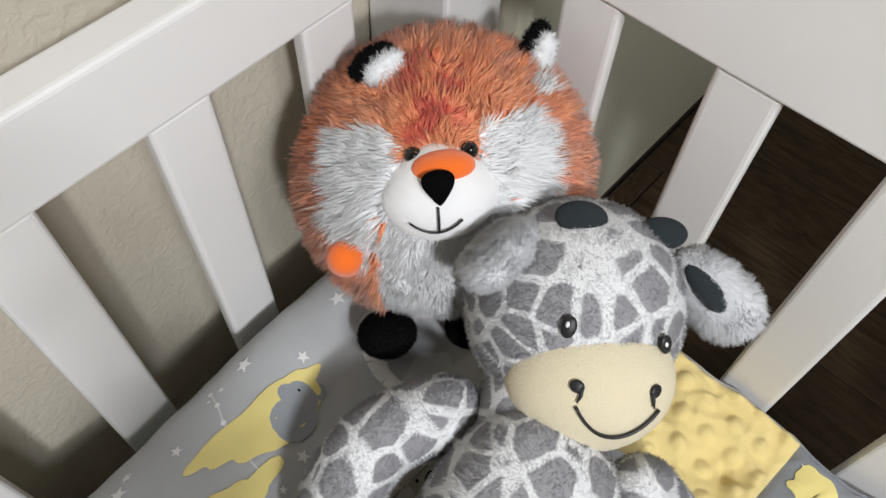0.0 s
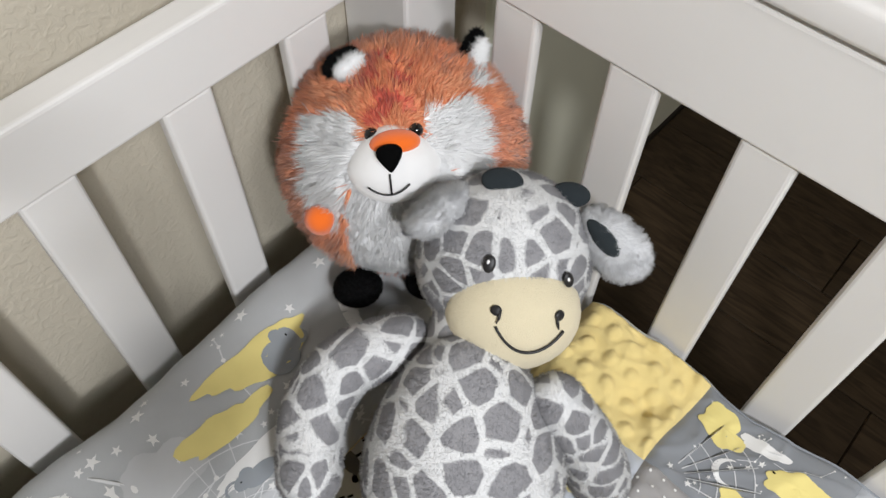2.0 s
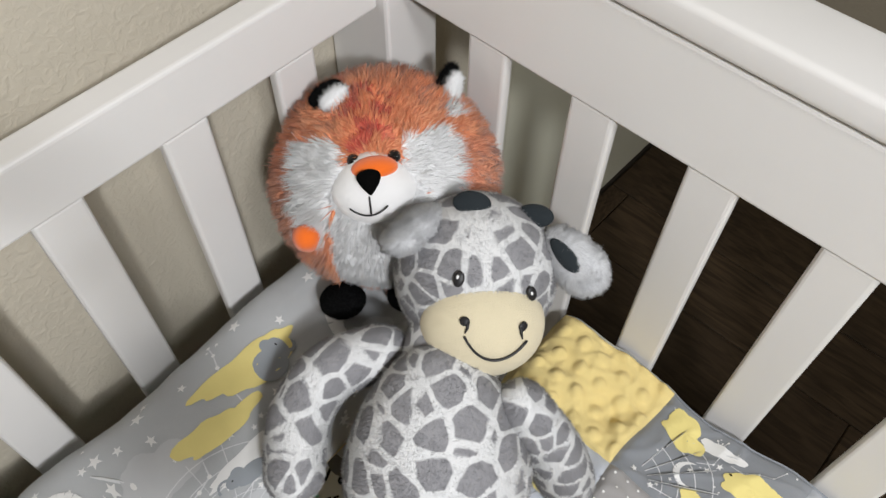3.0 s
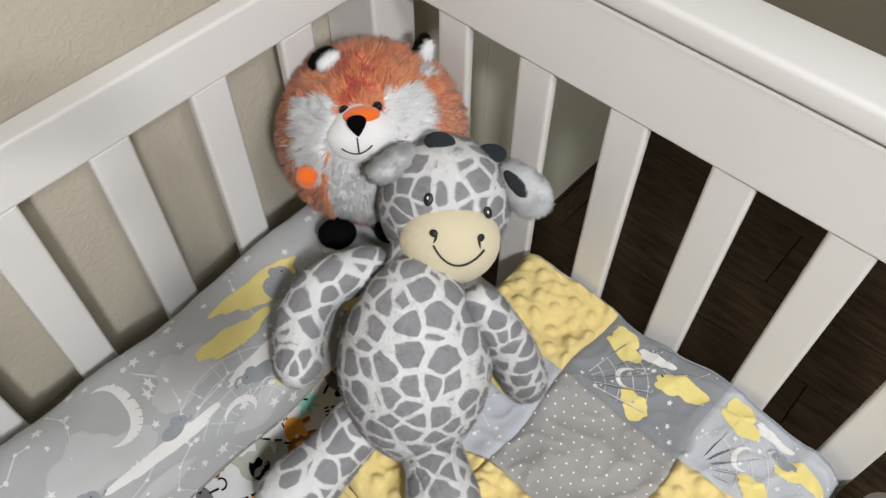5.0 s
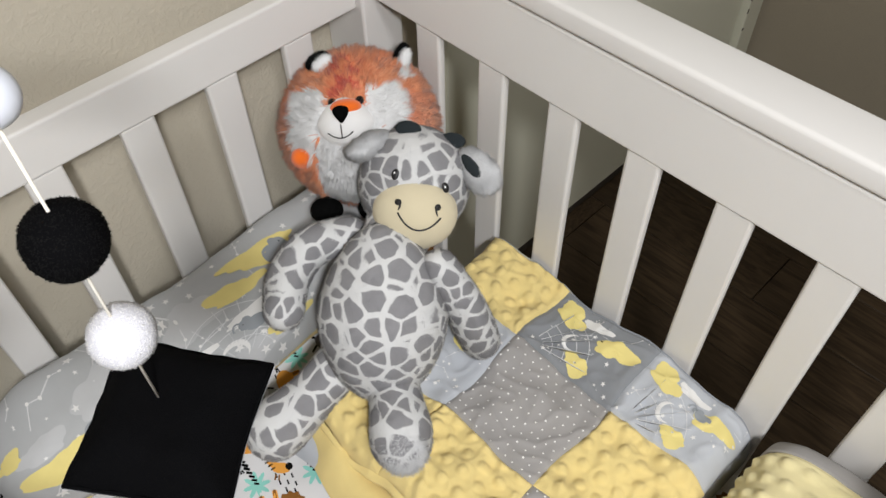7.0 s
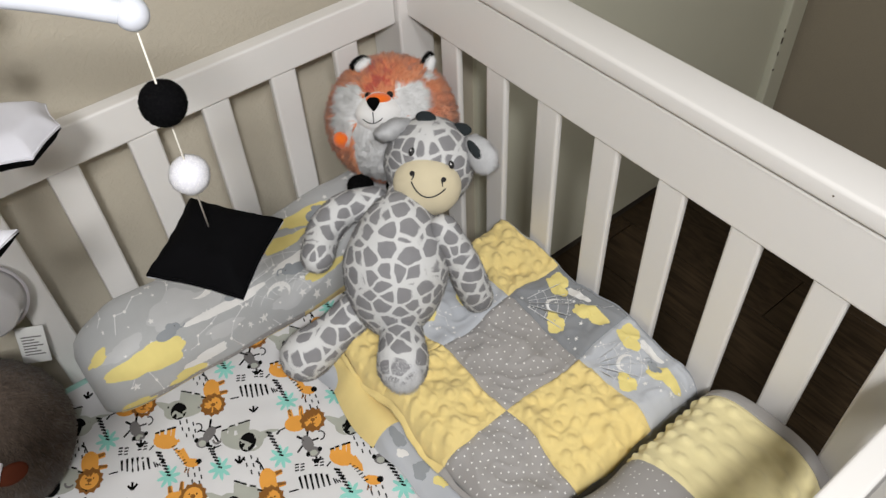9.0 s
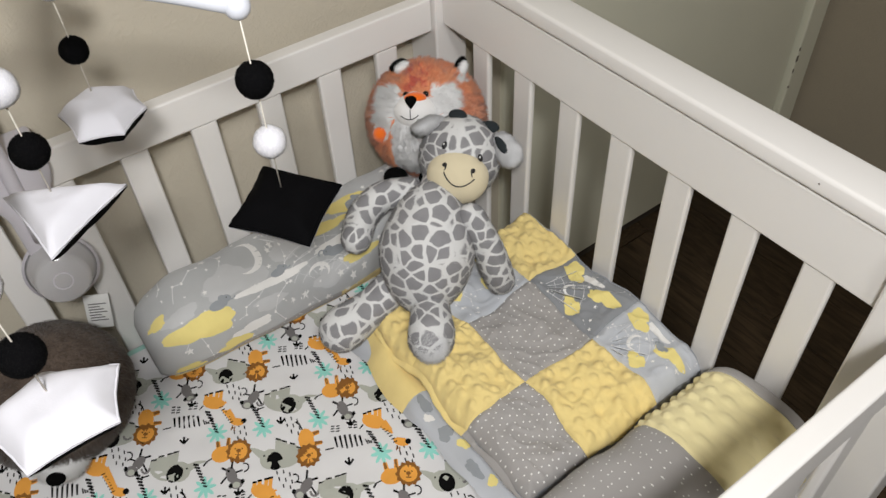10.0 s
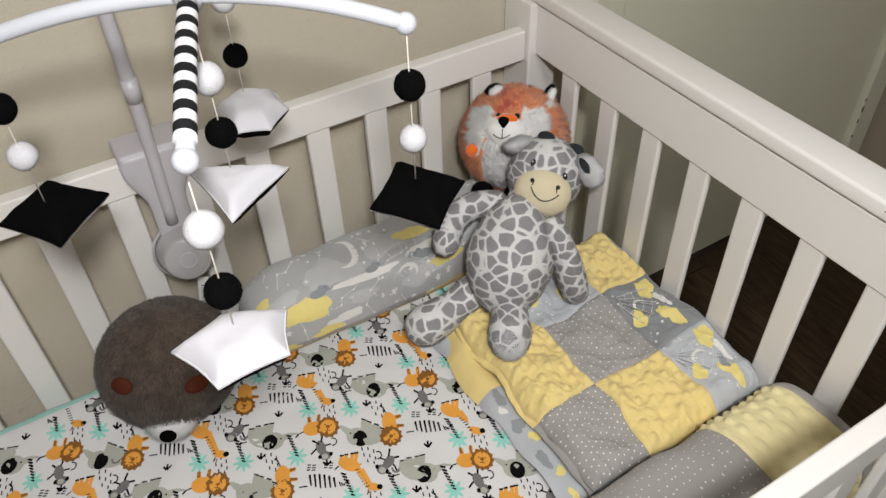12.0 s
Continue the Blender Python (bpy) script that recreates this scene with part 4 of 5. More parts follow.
M_FOXRED = hair("red_long_pile", (0.80, 0.08, 0.06), (0.94, 0.34, 0.20), 0.2)
M_FOXBACK = hair("tan_orange_pile", (0.90, 0.28, 0.14), (0.98, 0.49, 0.30), 0.20)
M_FOXWHITE = hair("white_long_pile", (0.94, 0.93, 0.92), (0.97, 0.97, 0.96), 0.02)
M_FOXBELLY = hair("off_white_pile", (0.90, 0.895, 0.89), (0.95, 0.95, 0.945), 0.04)
M_FOXMUZZLE = felt("white_short_pile", (0.84, 0.83, 0.82), 0.3, 0.04, 1600, 0.4, 0.0004)
M_FOXBRIGHT = felt("bright_orange_pile", (0.90, 0.17, 0.015), 0.3, 0.08, 1600, 0.5, 0.0005)
M_BLACKPILE = felt("black_pile", (0.0035, 0.0035, 0.0035), 0.0, 0.3)
M_BROWNPILE = hair("brown_short_pile", (0.070, 0.048, 0.035), (0.16, 0.118, 0.09), 0.30, None, 45.0)
M_RUST = felt("rust_pile", (0.10, 0.028, 0.015), 0.0, 0.3)


def soft_clamp(p):
    """Keeps a soft thing off the crib's slats and posts."""
    return Vector((max(p.x, -0.2425), min(p.y, 0.2860), p.z))


def soft_clamp_all(v):
    v[:, 0] = np.maximum(v[:, 0], -0.2425)
    v[:, 1] = np.minimum(v[:, 1], 0.2865)
    return v


def on_ball(centre, radii, turn, x, z, out=0.0):
    """The place on a ball's front at (x, z) of its own axes, and the way out of it there."""
    y = radii[1] * math.sqrt(max(0.0, 1 - (x / radii[0]) ** 2 - (z / radii[2]) ** 2))
    n = turn @ Vector((x / radii[0] ** 2, y / radii[1] ** 2, z / radii[2] ** 2)).normalized()
    return Vector(centre) + turn @ Vector((x, y, z)) + n * out, n


def facing(n, up=(0, 0, 1)):
    """Axes with y along n."""
    r = Vector(up).cross(n) * -1
    return axes(r if r.length > 1e-4 else (1, 0, 0), n)


# ---- fox ----
FT = axes((0.6, 0.8, 0), (0.642, -0.481, 0.596))
FC, FR = Vector((-0.177, 0.211, 0.722)), (0.0785, 0.068, 0.0765)
X0 = -0.010
fox = thing("plush_fox", (-0.17, 0.2, 0.645), "round fluffy orange and white plush fox leaning in the crib corner", "plush toy")
bm = ball_bm(FC, FR, FT, 48)
for v in bm.verts:
    v.co = soft_clamp(v.co)
FOX_SKIN = ("back", "brow", "red", "cheek", "belly")
fox_body = part("body", bm, [M_FOXBACK, M_FOX, M_FOXRED, M_FOXWHITE, M_FOXBELLY], fox)


def fox_zone(p):
    q = FT.transposed() @ (p - FC)
    x, z = q.x - X0 + 0.006 * noise.noise(p * 60), q.z + 0.006 * noise.noise(p * 60 + Vector((7, 0, 0)))
    if q.y < 0.012:
        return "back"
    if z < -0.004 and abs(x) < 0.037 - 0.004 * max(0, -z / 0.08) and q.y > 0.02:
        return "belly"
    if 0.019 < abs(x) < 0.052 and -0.020 < z < 0.041 - 0.3 * abs(abs(x) - 0.042) and z > 0.036 - 1.9 * (abs(x) - 0.012):
        return "cheek"
    if (q.x - 0.047) ** 2 + (z - 0.047) ** 2 < 0.005 ** 2:
        return "cheek"
    if abs(x) >= 0.052 and z < 0.03:
        return "back"
    if (x + 0.004) ** 2 + (z - 0.052) ** 2 < 0.020 ** 2 and noise.noise(p * 90) > -0.1:
        return "red"
    if abs(x) < 0.03 and z < 0.026:
        return "belly"
    return "brow"


def fox_comb(p):
    """Hair falls outwards from the muzzle and down the back."""
    q = FT.transposed() @ (p - FC)
    away = Vector((q.x - X0, 0, q.z - 0.01))
    return FT @ (away.normalized() * 0.52 + Vector((0, -0.1, -0.2))) if away.length else Vector()


for face in fox_body.data.polygons:
    face.material_index = FOX_SKIN.index(fox_zone(face.center))
COATS = (
    ("brow", M_FOX, 60000, 0.0115, 0.0010, 0.5, 1.7, 0.0046, "orange brow fur"),
    ("red", M_FOXRED, 40000, 0.0110, 0.0010, 0.55, 1.7, 0.0046, "reddish fur on the forehead"),
    ("back", M_FOXBACK, 75000, 0.0110, 0.0012, 0.6, 2.2, 0.0050, "tan orange curly back fur"),
    ("cheek", M_FOXWHITE, 110000, 0.0150, 0.0008, 0.42, 1.3, 0.0060, "long white cheek fur"),
    ("belly", M_FOXBELLY, 120000, 0.0070, 0.0007, 0.5, 1.4, 0.0036, "white belly fur"),
)
for zone, mat, count, length, width, wild, tuft, clump, tag in COATS:
    fur("fur", fox_body, count, length, width, mat, fox, fox_comb, wild, lambda p, z=zone: fox_zone(p) == z, 0.5 if z in ("cheek", "belly") else 0.3, tag, soft_clamp_all, tuft, clump)

MC, MR = FC + FT @ Vector((-0.012, 0.060, 0.010)), (0.0295, 0.024, 0.0245)
muzzle = part("muzzle", ball_bm(MC, MR, FT, 32, lambda p: Vector((p.x * (1.0 - 0.25 * max(0, p.z / 0.024)), p.y, p.z))), M_FOXMUZZLE, fox, "smooth white muzzle")
part("bridge", ball_bm(MC + FT @ Vector((0.001, 0.0115, 0.0150)), (0.0155, 0.0115, 0.0080), FT, 24), M_FOXBRIGHT, fox, "bright orange nose bridge")
p, n = on_ball(MC, MR, FT, -0.004, 0.006, 0.001)
part("nose", ball_bm(p + FT @ Vector((0, 0.001, 0.003)), (0.0105, 0.0055, 0.0085), FT, 24, lambda q: Vector((q.x * (0.66 + 0.40 * q.z / 0.0085), q.y, q.z))), M_BLACKPILE, muzzle, "black nose")
for s in (-1, 1):
    p, n = on_ball(FC, FR, FT, X0 + s * 0.0130, 0.0290, 0.0034)
    eye = part("eye", ball_bm(p, (0.0044, 0.0040, 0.0044), facing(n), 20), M_GLOSS, fox, "shiny black eye")
line = [on_ball(MC, MR, FT, -0.005, z, 0.0022)[0] for z in (0.000, -0.004, -0.008, -0.0125)]
part("mouth_seam", tube_bm(line, 0.0006, 6), M_THREAD, muzzle)
line = [on_ball(MC, MR, FT, x - 0.006, -0.0125 + 40 * x * x, 0.0022)[0] for x in (-0.0115, -0.009, -0.006, -0.003, 0, 0.003, 0.006, 0.009, 0.0115)]
part("mouth", tube_bm(line, 0.0006, 6), M_THREAD, muzzle, "black stitched smile")
for at, size in (((-0.151, 0.135, 0.668), (0.0165, 0.016, 0.013)), ((-0.119, 0.172, 0.668), (0.0145, 0.014, 0.012))):
    foot = part("foot", ball_bm(at, size, FT, 24), M_BLACKPILE, fox, "round black foot")
    fur("foot_fur", foot, 4000, 0.002, 0.0005, M_BLACK_HAIR, fox, (0, 0, 0), 0.4)
part("paw", limb_bm([(-0.186, 0.146, 0.722), (-0.176, 0.133, 0.729), (-0.172, 0.129, 0.735)], [0.0095, 0.0115, 0.0095], 16, 8), M_FOXBRIGHT, fox, "bright orange paw")
for at, turn, size, off in (((-0.2130, 0.1935, 0.7975), 28, (0.0125, 0.0045, 0.0062), (0.003, 0.0030, -0.0045)), ((-0.1655, 0.264, 0.789), 66, (0.0150, 0.0045, 0.0068), (-0.0015, 0.0030, -0.0040))):
    c, q = math.cos(math.radians(turn)), math.sin(math.radians(turn))
    et = Matrix((FT @ Vector((c, 0, q)), FT @ Vector((0, 1, 0)), FT @ Vector((-q, 0, c)))).transposed()
    ear = part("ear", ball_bm(at, size, et, 24), M_BLACKPILE, fox, "black ear with a white inside")
    fur("ear_edge_fur", ear, 1500, 0.003, 0.0006, M_BLACK_HAIR, fox, (0, 0, 0), 0.4)
    inner = part("ear_inside", ball_bm(Vector(at) + et @ Vector(off), (size[0] * 0.82, 0.0036, 0.0052), et, 20), M_FOXMUZZLE, ear, "white ear lining")
    fur("ear_fur", inner, 1500, 0.004, 0.0006, M_FOXWHITE, fox, (0, 0, 0), 0.4)

# ---- giraffe ----
gir = thing("plush_giraffe", (0.0, 0.09, 0.585), "grey and white patched plush giraffe sitting on the quilt", "plush toy")
BT = axes((0.75, 0.66, 0), (0.50, -0.60, 0.62))
HT = axes((0.73, 0.67, -0.17), (0.68, -0.70, 0.175))
HC, HR = Vector((-0.071, 0.191, 0.7265)), (0.0545, 0.053, 0.0565)


def coat(name, bm, count, label="", length=0.0026):
    ob = part(name, bm, M_COAT, gir, label)
    fur("coat", ob, int(count * 2.3), length, 0.0005, M_COAT_HAIR, gir, (0, 0, -0.45), 0.5, None, 0.6, tuft=0.9)
    return ob


def pear(p):
    k = 1.06 - 0.24 * max(0, p.z / 0.09) + 0.04 * min(0, p.z / 0.09)
    return Vector((p.x * k, p.y * k, p.z))


coat("body", ball_bm((-0.014, 0.092, 0.660), (0.0595, 0.053, 0.088), BT, 40, pear), 22000)
coat("neck", limb_bm([(-0.042, 0.128, 0.690), (-0.056, 0.158, 0.705), (-0.068, 0.182, 0.715)], [0.034, 0.033, 0.034]), 5000)
head = coat("head", ball_bm(HC, HR, HT, 40), 16000)
GM, GR = HC + HT @ Vector((0.004, 0.038, -0.007)), (0.0410, 0.0335, 0.0385)
gm = part("muzzle", ball_bm(GM, GR, HT, 36), M_CREAM, gir, "smooth cream muzzle")
for x in (-0.0175, 0.0185):
    p, n = on_ball(GM, GR, HT, x, 0.0245, 0.0012)
    t = facing(n)
    s = -1 if x < 0 else 1
    part("nostril", ball_bm(p, (0.0034, 0.0012, 0.0030), t, 14), M_THREAD, gm, "black stitched nostril")
    part("nostril_tail", tube_bm([p + t @ Vector((-0.0022, 0.0004, 0.001)) if s < 0 else p + t @ Vector((0.002, 0.0004, 0.001)), p + t @ Vector((-0.0030 if s < 0 else 0.0035, 0, -0.0035)), p + t @ Vector((-0.0024 if s < 0 else 0.0042, -0.0004, -0.007))], [0.0010, 0.0009, 0.0004], 6), M_THREAD, gm)
line = [on_ball(GM, GR, HT, 0.0030 + x, 0.0050 + 30 * x * x - 0.03 * x, 0.0014)[0] for x in (0.00115 * k for k in range(-17, 18))]
part("mouth", tube_bm(line, 0.0009, 6), M_THREAD, gm, "black stitched smile")
for x, z in ((-0.0190, 0.0330), (0.0265, 0.0270)):
    p, n = on_ball(HC, HR, HT, x, z, 0.0030)
    t = facing(n)
    eye = part("eye", ball_bm(p, (0.0035, 0.0016, 0.0052), t, 18), M_THREAD, gir, "black stitched eye")
    part("glint", ball_bm(p + t @ Vector((0.0008, 0.0012, 0.0012)), (0.0010, 0.0008, 0.0014), t, 10), M_WHITE_THREAD, eye)
for at, r in (((-0.088, 0.202, 0.793), 0), ((-0.054, 0.235, 0.771), 0)):
    n = Vector((0.45, -0.45, 0.77)).normalized()
    out = (Vector(at) - HC).normalized()
    part("horn", ball_bm(HC + out * 0.0580, (0.0125, 0.0046, 0.0078), axes((0.74, 0.67, -0.15), n), 20), M_SLATE, gir, "flat dark slate horn")


def ear_part(base, tip, normal, width):
    base, tip = Vector(base), Vector(tip)
    along = (tip - base).normalized()
    nrm = Vector(normal)
    nrm = (nrm - along * nrm.dot(along)).normalized()
    m = Matrix((nrm.cross(along), nrm, along)).transposed()
    h = (tip - base).length / 2
    mid = (base + tip) / 2

    def leaf(p):
        return Vector((p.x * (0.72 + 0.5 * (p.z / h + 1) / 2), p.y, p.z))
    ear = part("ear", ball_bm(mid, (width / 2, 0.009, h), m, 24, leaf), M_GREYPILE, gir, "floppy grey ear with a dark lining")
    fur("ear_fur", ear, 16000, 0.0062, 0.0006, M_GREYPILE, gir, along * 0.35, 0.5, None, 0.85, tuft=1.2, clump=0.0035)
    part("ear_lining", ball_bm(mid + nrm * 0.0092 - along * h * 0.2, (width * 0.20, 0.0042, h * 0.56), m, 20, leaf), M_SLATE, ear, "dark slate ear lining")
    return ear


ear_part((-0.104, 0.190, 0.768), (-0.1025, 0.143, 0.775), (0.55, -0.1, -0.60), 0.026)
ear_part((-0.045, 0.232, 0.760), (0.001, 0.229, 0.741), (0.35, -0.75, 0.55), 0.031)
coat("arm", limb_bm([(-0.088, 0.115, 0.695), (-0.104, 0.082, 0.692), (-0.098, 0.048, 0.682), (-0.076, 0.022, 0.672)], [0.019, 0.0195, 0.0205, 0.019]), 8500)
coat("arm", limb_bm([(0.008, 0.148, 0.700), (0.032, 0.155, 0.662), (0.045, 0.158, 0.632), (0.051, 0.163, 0.605)], [0.017, 0.019, 0.0205, 0.019]), 8500)
coat("leg", limb_bm([(-0.030, 0.045, 0.605), (-0.030, 0.005, 0.588), (-0.034, -0.028, 0.574), (-0.035, -0.040, 0.570)], [0.024, 0.024, 0.030, 0.030]), 8500)
coat("leg", limb_bm([(0.018, 0.068, 0.610), (0.045, 0.052, 0.612), (0.066, 0.038, 0.609), (0.075, 0.031, 0.606)], [0.024, 0.025, 0.029, 0.029]), 8500)
sole = part("sole", ball_bm((0.0905, 0.021, 0.6125), (0.020, 0.008, 0.020), axes((0.6, 0.75, 0), (0.66, -0.52, 0.45)), 20), M_GREYPILE, gir, "pale grey fluffy sole")
fur("sole_fur", sole, 3500, 0.006, 0.0007, M_GREYPILE, gir, (0, 0, -0.2), 0.6, None, 0.8)

# ---- brown plush ----
brown = thing("plush_hedgehog", (-0.14, -0.383, MAT), "round brown plush animal with rust ears lying on the sheet", "plush toy")
BC, BR = Vector((-0.142, -0.381, 0.606)), (0.090, 0.091, 0.080)
BFT = axes((0.42, 0.90, 0), (0.80, -0.40, -0.30))
bb = part("body", ball_bm(BC, BR, None, 40, lambda p: soft_clamp(p + BC) - BC), M_BROWNPILE, brown)
fur("coat", bb, 60000, 0.0075, 0.0008, M_BROWNPILE, brown, (0.25, -0.1, -0.5), 0.45, None, 0.4, "brown short fur", soft_clamp_all, 0.8, 0.005)
p = BC + Vector((0.064, -0.026, -0.036))
face = part("muzzle", ball_bm(p, (0.030, 0.026, 0.024), BFT, 24), M_FOXBELLY, brown, "off-white muzzle")
fur("muzzle_fur", face, 6000, 0.008, 0.0007, M_FOXBELLY, brown, (0.2, -0.1, -0.4), 0.4, None, 0.7)
part("nose", ball_bm(p + Vector((0.029, -0.012, 0.003)), (0.011, 0.008, 0.009), BFT, 18), M_BLACKPILE, face, "black nose")
for at in (BC + Vector((0.048, -0.062, 0.041)), BC + Vector((0.083, 0.018, 0.027))):
    n = (Vector(at) - BC).normalized()
    ear = part("ear", ball_bm(Vector(at) + n * 0.002, (0.0165, 0.0055, 0.0115), axes((0.42, 0.90, 0), n), 20), M_RUST, brown, "rust coloured ear")
tag = part("care_tag", box_bm((-0.0155, -0.0006, 0.0), (0.0155, 0.0006, 0.052), 0.0003, 1), M_TAG, brown, "white fabric care label")
tag.data.transform(Matrix.Translation((-0.222, -0.298, 0.590)) @ axes((0.30, 0.95, 0.05), (0.92, -0.35, 0.25)).to_4x4() @ pose(0, 0, 0, 0, 12, 0))
for k in range(7):
    b = part("tag_print", box_bm((-0.011, 0.0007, 0.012 + 0.0042 * k), (0.011 - 0.004 * (k % 3), 0.0010, 0.0135 + 0.0042 * k)), M_DARKGREY_PRINT, tag, soft=False)
    b.data.transform(Matrix.Translation((-0.222, -0.298, 0.590)) @ axes((0.30, 0.95, 0.05), (0.92, -0.35, 0.25)).to_4x4() @ pose(0, 0, 0, 0, 12, 0))


# ---- mobile ----
mobile = thing("crib_mobile", (-0.25, -0.305, 0.69), "white plastic crib mobile with black and white felt toys", "mobile")
HUB = Vector((0.080, -0.277, 1.185))
ENDS = {"right": Vector((0.156, -0.1414, 1.156)), "striped": Vector((0.222, -0.334, 1.148)), "back": Vector((-0.105, -0.207, 1.142)), "left": Vector((-0.002, -0.427, 1.153))}


def stripes(name):
    n = Nodes(name, 0.85, spec=0.2)
    d = ENDS["striped"] - HUB
    dot = n.add("ShaderNodeVectorMath", operation="DOT_PRODUCT")
    n.set(dot, 0, n.coord)
    dot.inputs[1].default_value = d.normalized()
    k = n.math("FRACT", n.math("MULTIPLY", dot.outputs["Value"], 1 / 0.0163))
    n.colour(n.mix(n.math("GREATER_THAN", k, 0.5), (0.78, 0.78, 0.80), (0.012, 0.012, 0.014)))
    n.bump(n.noise(1500, 2), 0.5, 0.0006)
    return n.mat


M_STRIPES = stripes("black_white_knit")
for key, e in ENDS.items():
    pts = []
    for k in range(13):
        a = k / 12
        p = HUB.lerp(e, a)
        p.z += 0.030 * a * (1 - a) * (1 if key != "striped" else 0.5)
        pts.append(p)
    arm = part("arm", tube_bm(pts, [0.0064] * 12 + [0.006], 16), M_WHITE_PLASTIC, mobile, "white plastic arm")
    if key == "striped":
        part("striped_sleeve", tube_bm(pts[1:12], 0.0076, 20), M_STRIPES, arm, "black and white striped knit sleeve")
    part("end_ball", ball_bm(e, (0.0086,) * 3, None, 20), M_WHITE_PLASTIC, arm)
part("hub", tube_bm([HUB + Vector((0, 0, z)) for z in (-0.010, 0.0, 0.012, 0.035, 0.06)], [0.008, 0.013, 0.013, 0.010, 0.008], 20), M_WHITE_PLASTIC, mobile)
pole = [(-0.226, -0.309, 0.76), (-0.2255, -0.306, 0.86), (-0.225, -0.304, 0.96), (-0.224, -0.304, 1.07), (-0.218, -0.303, 1.18), (-0.190, -0.298, 1.29), (-0.135, -0.290, 1.37), (-0.05, -0.282, 1.385), (0.03, -0.278, 1.34), (0.08, -0.277, 1.25), (0.08, -0.277, 1.23)]
smooth_pole = []
for i in range(len(pole) - 1):
    for k in range(4):
        smooth_pole.append(Vector(pole[i]).lerp(Vector(pole[i + 1]), k / 4))
part("pole", tube_bm(smooth_pole, 0.0082, 16), M_GREY_PLASTIC, mobile, "pale grey curved pole")
part("joint", tube_bm([(-0.2252, -0.304, 0.945), (-0.2250, -0.304, 0.975)], 0.0096, 16), M_GREY_PLASTIC, mobile)
bracket = bmesh.new()
rows = []
for k in range(25):
    w = k / 24
    flare = min(1.0, max(0.0, (w - 0.52) / 0.36))
    half = 0.042 * (0.56 + 0.44 * flare * flare * (3 - 2 * flare)) * (1 - 0.10 * max(0.0, (w - 0.94) / 0.06))
    z = 0.700 + 0.172 * w
    rows.append([(x, -0.305 + half * f, z) for x, f in ((-0.2425, -1), (-0.2425, 1), (-0.229, 1), (-0.2262, 0.92), (-0.2255, 0.6), (-0.2255, -0.6), (-0.2262, -0.92), (-0.229, -1))])
made = grid_mesh(bracket, rows, closed_v=True)
bracket.faces.new(made[0])
bracket.faces.new(made[-1])
part("bracket", bracket, M_GREY_PLASTIC, mobile, "pale grey clamp plate")
box("hook", (-0.2805, -0.346, 0.857), (-0.2265, -0.264, 0.875), M_GREY_PLASTIC, mobile, 0.005, "clamp hook over the rail", 3)
box("hook_back", (-0.2805, -0.340, 0.790), (-0.2665, -0.270, 0.8568), M_GREY_PLASTIC, mobile, 0.003)


def clear_plastic():
    n = Nodes("frosted_clear_plastic", 0.18)
    n.colour((0.80, 0.79, 0.80))
    n.set(n.bsdf, "Transmission Weight", 0.55)
    n.bump(n.noise(60, 2), 0.05, 0.001)
    return n.mat


M_CLEAR = clear_plastic()
kx = Vector((0.95, -0.12, 0.28)).normalized()
kb = Vector((-0.222, -0.305, 0.712))
part("knob_flange", tube_bm([kb, kb + kx * 0.004], 0.043, 32), M_GREY_PLASTIC, mobile)
knob = part("knob", tube_bm([kb + kx * a for a in (0.004, 0.008, 0.030, 0.036, 0.038)], [0.040, 0.037, 0.032, 0.030, 0.027], 36), M_CLEAR, mobile, "frosted clear plastic knob")
ring = [kb + kx * 0.039 + (facing(kx) @ Vector((0.0105 * math.cos(a), 0, 0.0105 * math.sin(a)))) for a in (2 * math.pi * k / 24 for k in range(25))]
part("knob_ring", tube_bm(ring, 0.0011, 6), M_GREY_PLASTIC, knob)


def pompom(at, r, mat):
    p = part("pompom", ball_bm(at, (r,) * 3, None, 20, lambda q: q * (1 + 0.04 * noise.noise(q * 120 + Vector(at) * 90))), mat, mobile, "black felt pompom" if mat is M_BLACK_FELT else "white felt pompom")
    fur("fuzz", p, 2600, 0.0009, 0.0004, M_BLACK_HAIR if mat is M_BLACK_FELT else M_WHITE_HAIR, p, (0, 0, 0), 0.55, None, 0.7)


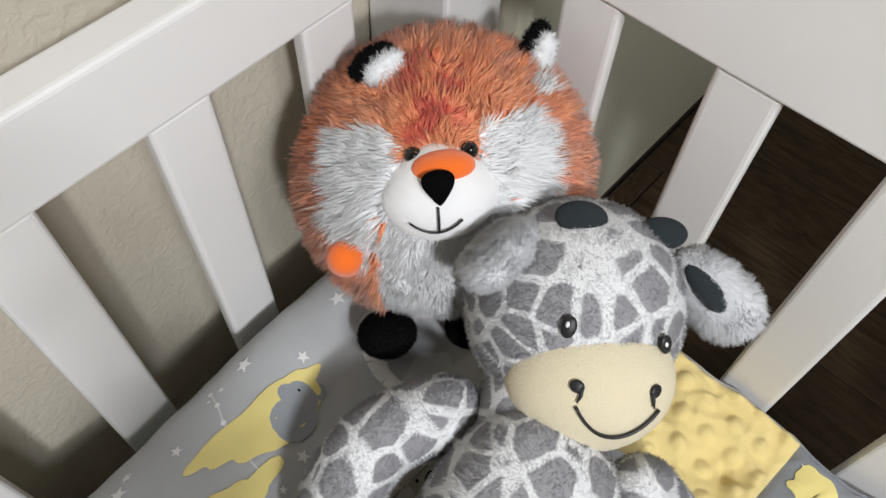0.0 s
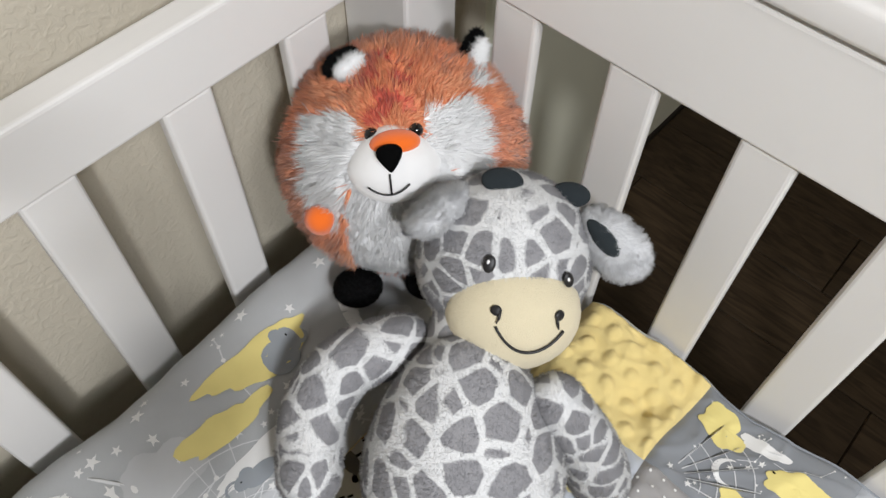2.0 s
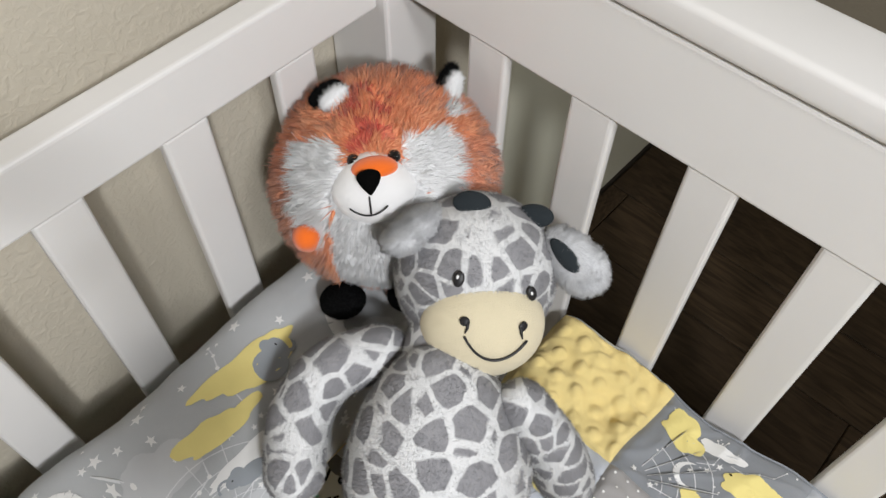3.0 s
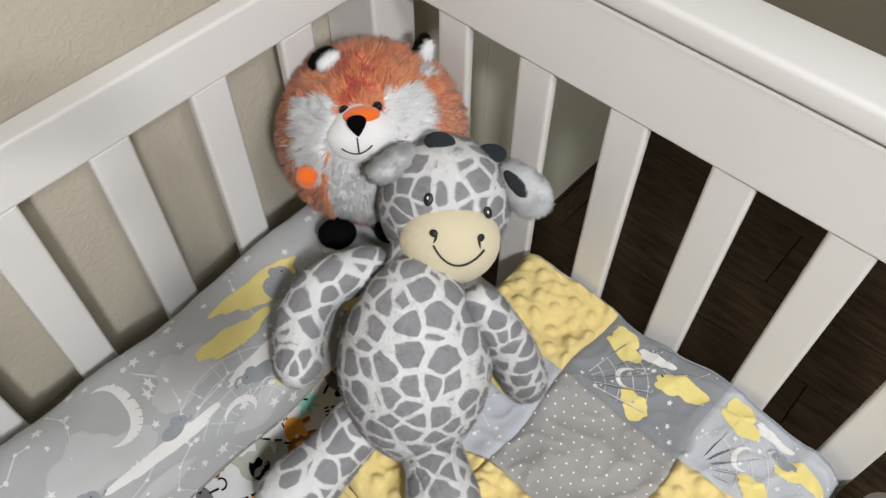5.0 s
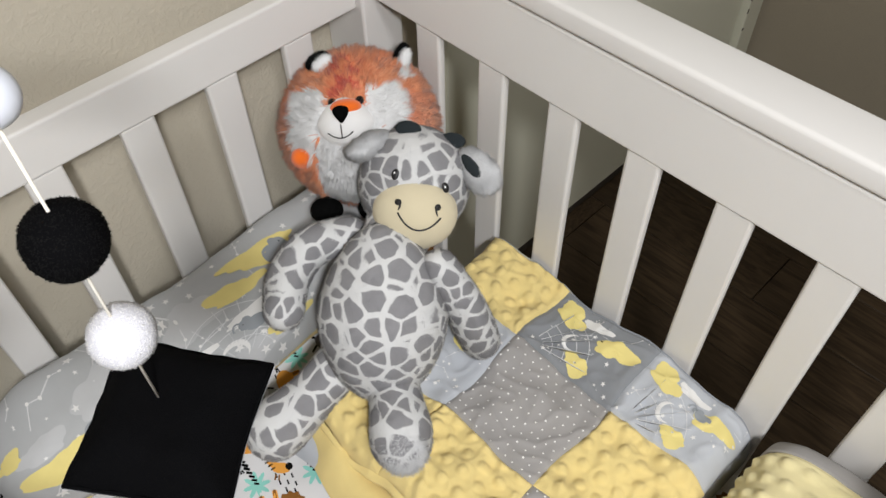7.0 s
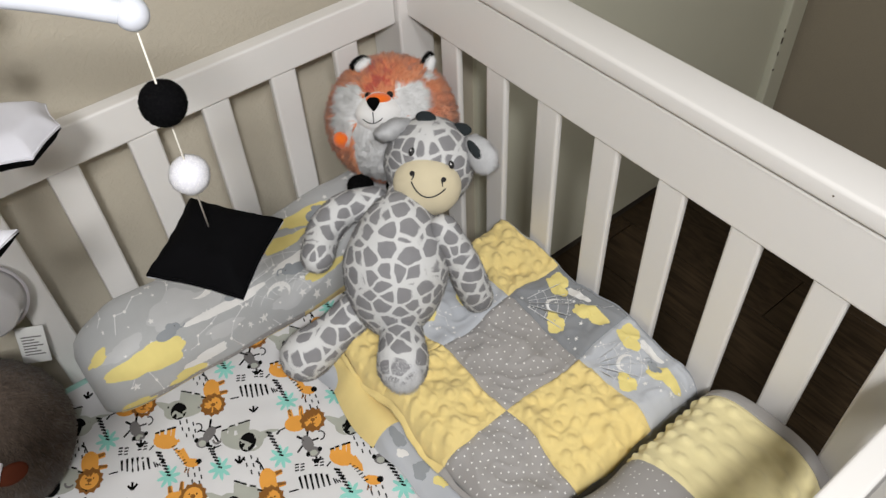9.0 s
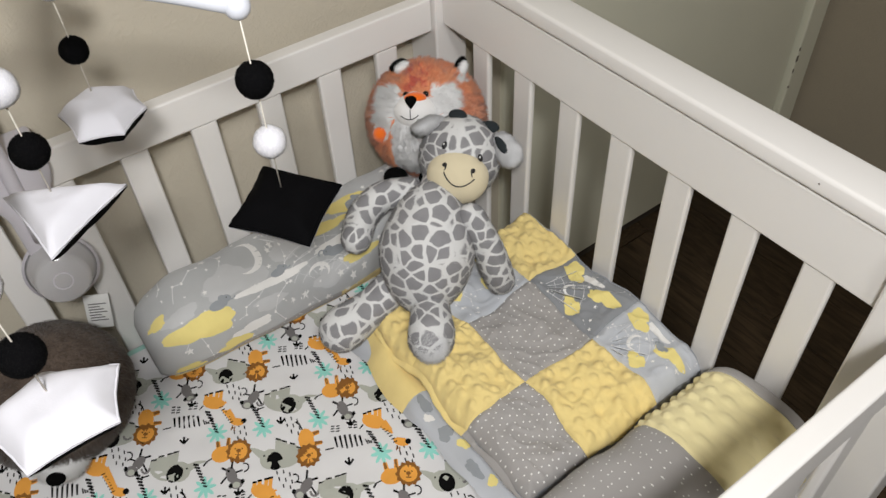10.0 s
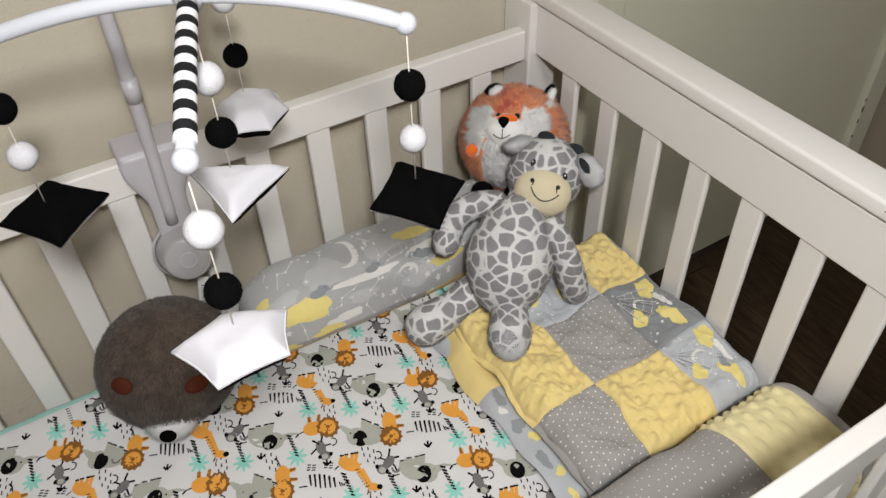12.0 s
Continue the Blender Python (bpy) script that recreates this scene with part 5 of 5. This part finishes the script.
def felt_shape(corners, z, thick, top, below, at, label):
    """A stuffed felt shape: two faces sewn along a scalloped edge."""
    n = len(corners)
    cx, cy = sum(c[0] for c in corners) / n, sum(c[1] for c in corners) / n
    edge = []
    for i in range(n):
        a, b = corners[i], corners[(i + 1) % n]
        for k in range(10):
            s = k / 10
            pinch = 1 - 0.06 * math.sin(math.pi * s) + 0.012 * noise.noise(Vector((a[0] * 90 + s * 5, a[1] * 90, z * 40)))
            edge.append((cx + (a[0] + (b[0] - a[0]) * s - cx) * pinch, cy + (a[1] + (b[1] - a[1]) * s - cy) * pinch))

    def inset(x, y):
        """A soft least distance to the sewn edges."""
        total = 0.0
        for i in range(n):
            (ax, ay), (bx, by) = corners[i], corners[(i + 1) % n]
            d = abs((bx - ax) * (y - ay) - (by - ay) * (x - ax)) / math.hypot(bx - ax, by - ay)
            total += max(d, 0.0006) ** -3
        return total ** (-1 / 3)
    deep = inset(cx, cy)

    def puff(x, y):
        return thick * 0.5 * math.sqrt(max(0.0, 1 - (1 - min(1.0, inset(x, y) / deep)) ** 2))
    faces = []
    for sign, mat in ((1, top), (-1, below)):
        bm = bmesh.new()
        rows = []
        for ring in range(1, 13):
            f = ring / 12
            row = []
            for x, y in edge:
                px, py = cx + (x - cx) * f, cy + (y - cy) * f
                k = puff(px, py) * (1 - f ** 6) + 0.0009
                row.append((px, py, z + sign * (k + 0.0014 * noise.noise(Vector((px, py, sign)) * 70) * 4 * f * (1 - f))))
            rows.append(row)
        rings = grid_mesh(bm, rows, closed_v=True)
        c = bm.verts.new((cx, cy, z + sign * (thick * 0.50 + 0.0009)))
        for i in range(len(edge)):
            bm.faces.new((c, rings[0][i], rings[0][(i + 1) % len(edge)]))
        if sign == 1:
            lip = [bm.verts.new((x, y, z)) for x, y in edge]
            for i in range(len(edge)):
                j = (i + 1) % len(edge)
                bm.faces.new((rings[-1][i], lip[i], lip[j], rings[-1][j]))
        faces.append(part("felt_top" if sign > 0 else "felt_underside", bm, mat, mobile, label if sign > 0 else ""))
    stitch = [(cx + (x - cx) * 0.985, cy + (y - cy) * 0.985, z + 0.0012 + 0.0008 * (i % 2)) for i, (x, y) in enumerate(edge)]
    part("stitching", tube_bm(stitch + stitch[:1], 0.0008, 5), top, faces[0])


def string(a, b):
    part("string", tube_bm([a, Vector(a).lerp(Vector(b), 0.5), b], 0.0006, 6), M_STRING, mobile)


B, W = M_BLACK_FELT, M_WHITE_FELT
HANG = (
    ((0.1585, -0.1425), 1.152, ((1.1045, 0.0148, B), (1.0535, 0.0138, W)), ((0.110, -0.136), (0.169, -0.098), (0.212, -0.151), (0.156, -0.188)), 0.995, 0.030, B, W, "black square felt pillow"),
    ((0.2400, -0.3385), 1.145, ((1.107, 0.0150, W), (1.051, 0.0150, B)), ((0.226, -0.384), (0.210, -0.338), (0.233, -0.297), (0.274, -0.312), (0.276, -0.366)), 1.000, 0.032, W, B, "white pentagon felt pillow"),
    ((0.0980, -0.2830), 1.170, ((1.127, 0.0150, W), (1.078, 0.0148, B)), ((0.064, -0.312), (0.106, -0.236), (0.148, -0.303)), 1.028, 0.028, W, B, "white triangle felt pillow"),
    ((-0.1050, -0.2070), 1.140, ((1.090, 0.0145, W), (1.029, 0.0148, B)), ((-0.114, -0.242), (-0.134, -0.206), (-0.110, -0.170), (-0.072, -0.171), (-0.045, -0.203), (-0.060, -0.240)), 0.968, 0.034, W, B, "white hexagon felt pillow"),
    ((-0.0020, -0.4270), 1.150, ((1.098, 0.0148, B), (1.052, 0.0142, W)), ((-0.054, -0.418), (-0.003, -0.375), (0.048, -0.429), (-0.012, -0.470)), 0.987, 0.030, B, W, "black square felt pillow"),
)
for (x, y), top, balls, corners, z, thick, over, below, label in HANG:
    string((x, y, top), (x, y, z + thick / 2))
    for bz, r, mat in balls:
        pompom((x, y, bz), r * 0.85, mat)
    felt_shape(corners, z, thick, over, below, (x, y), label)
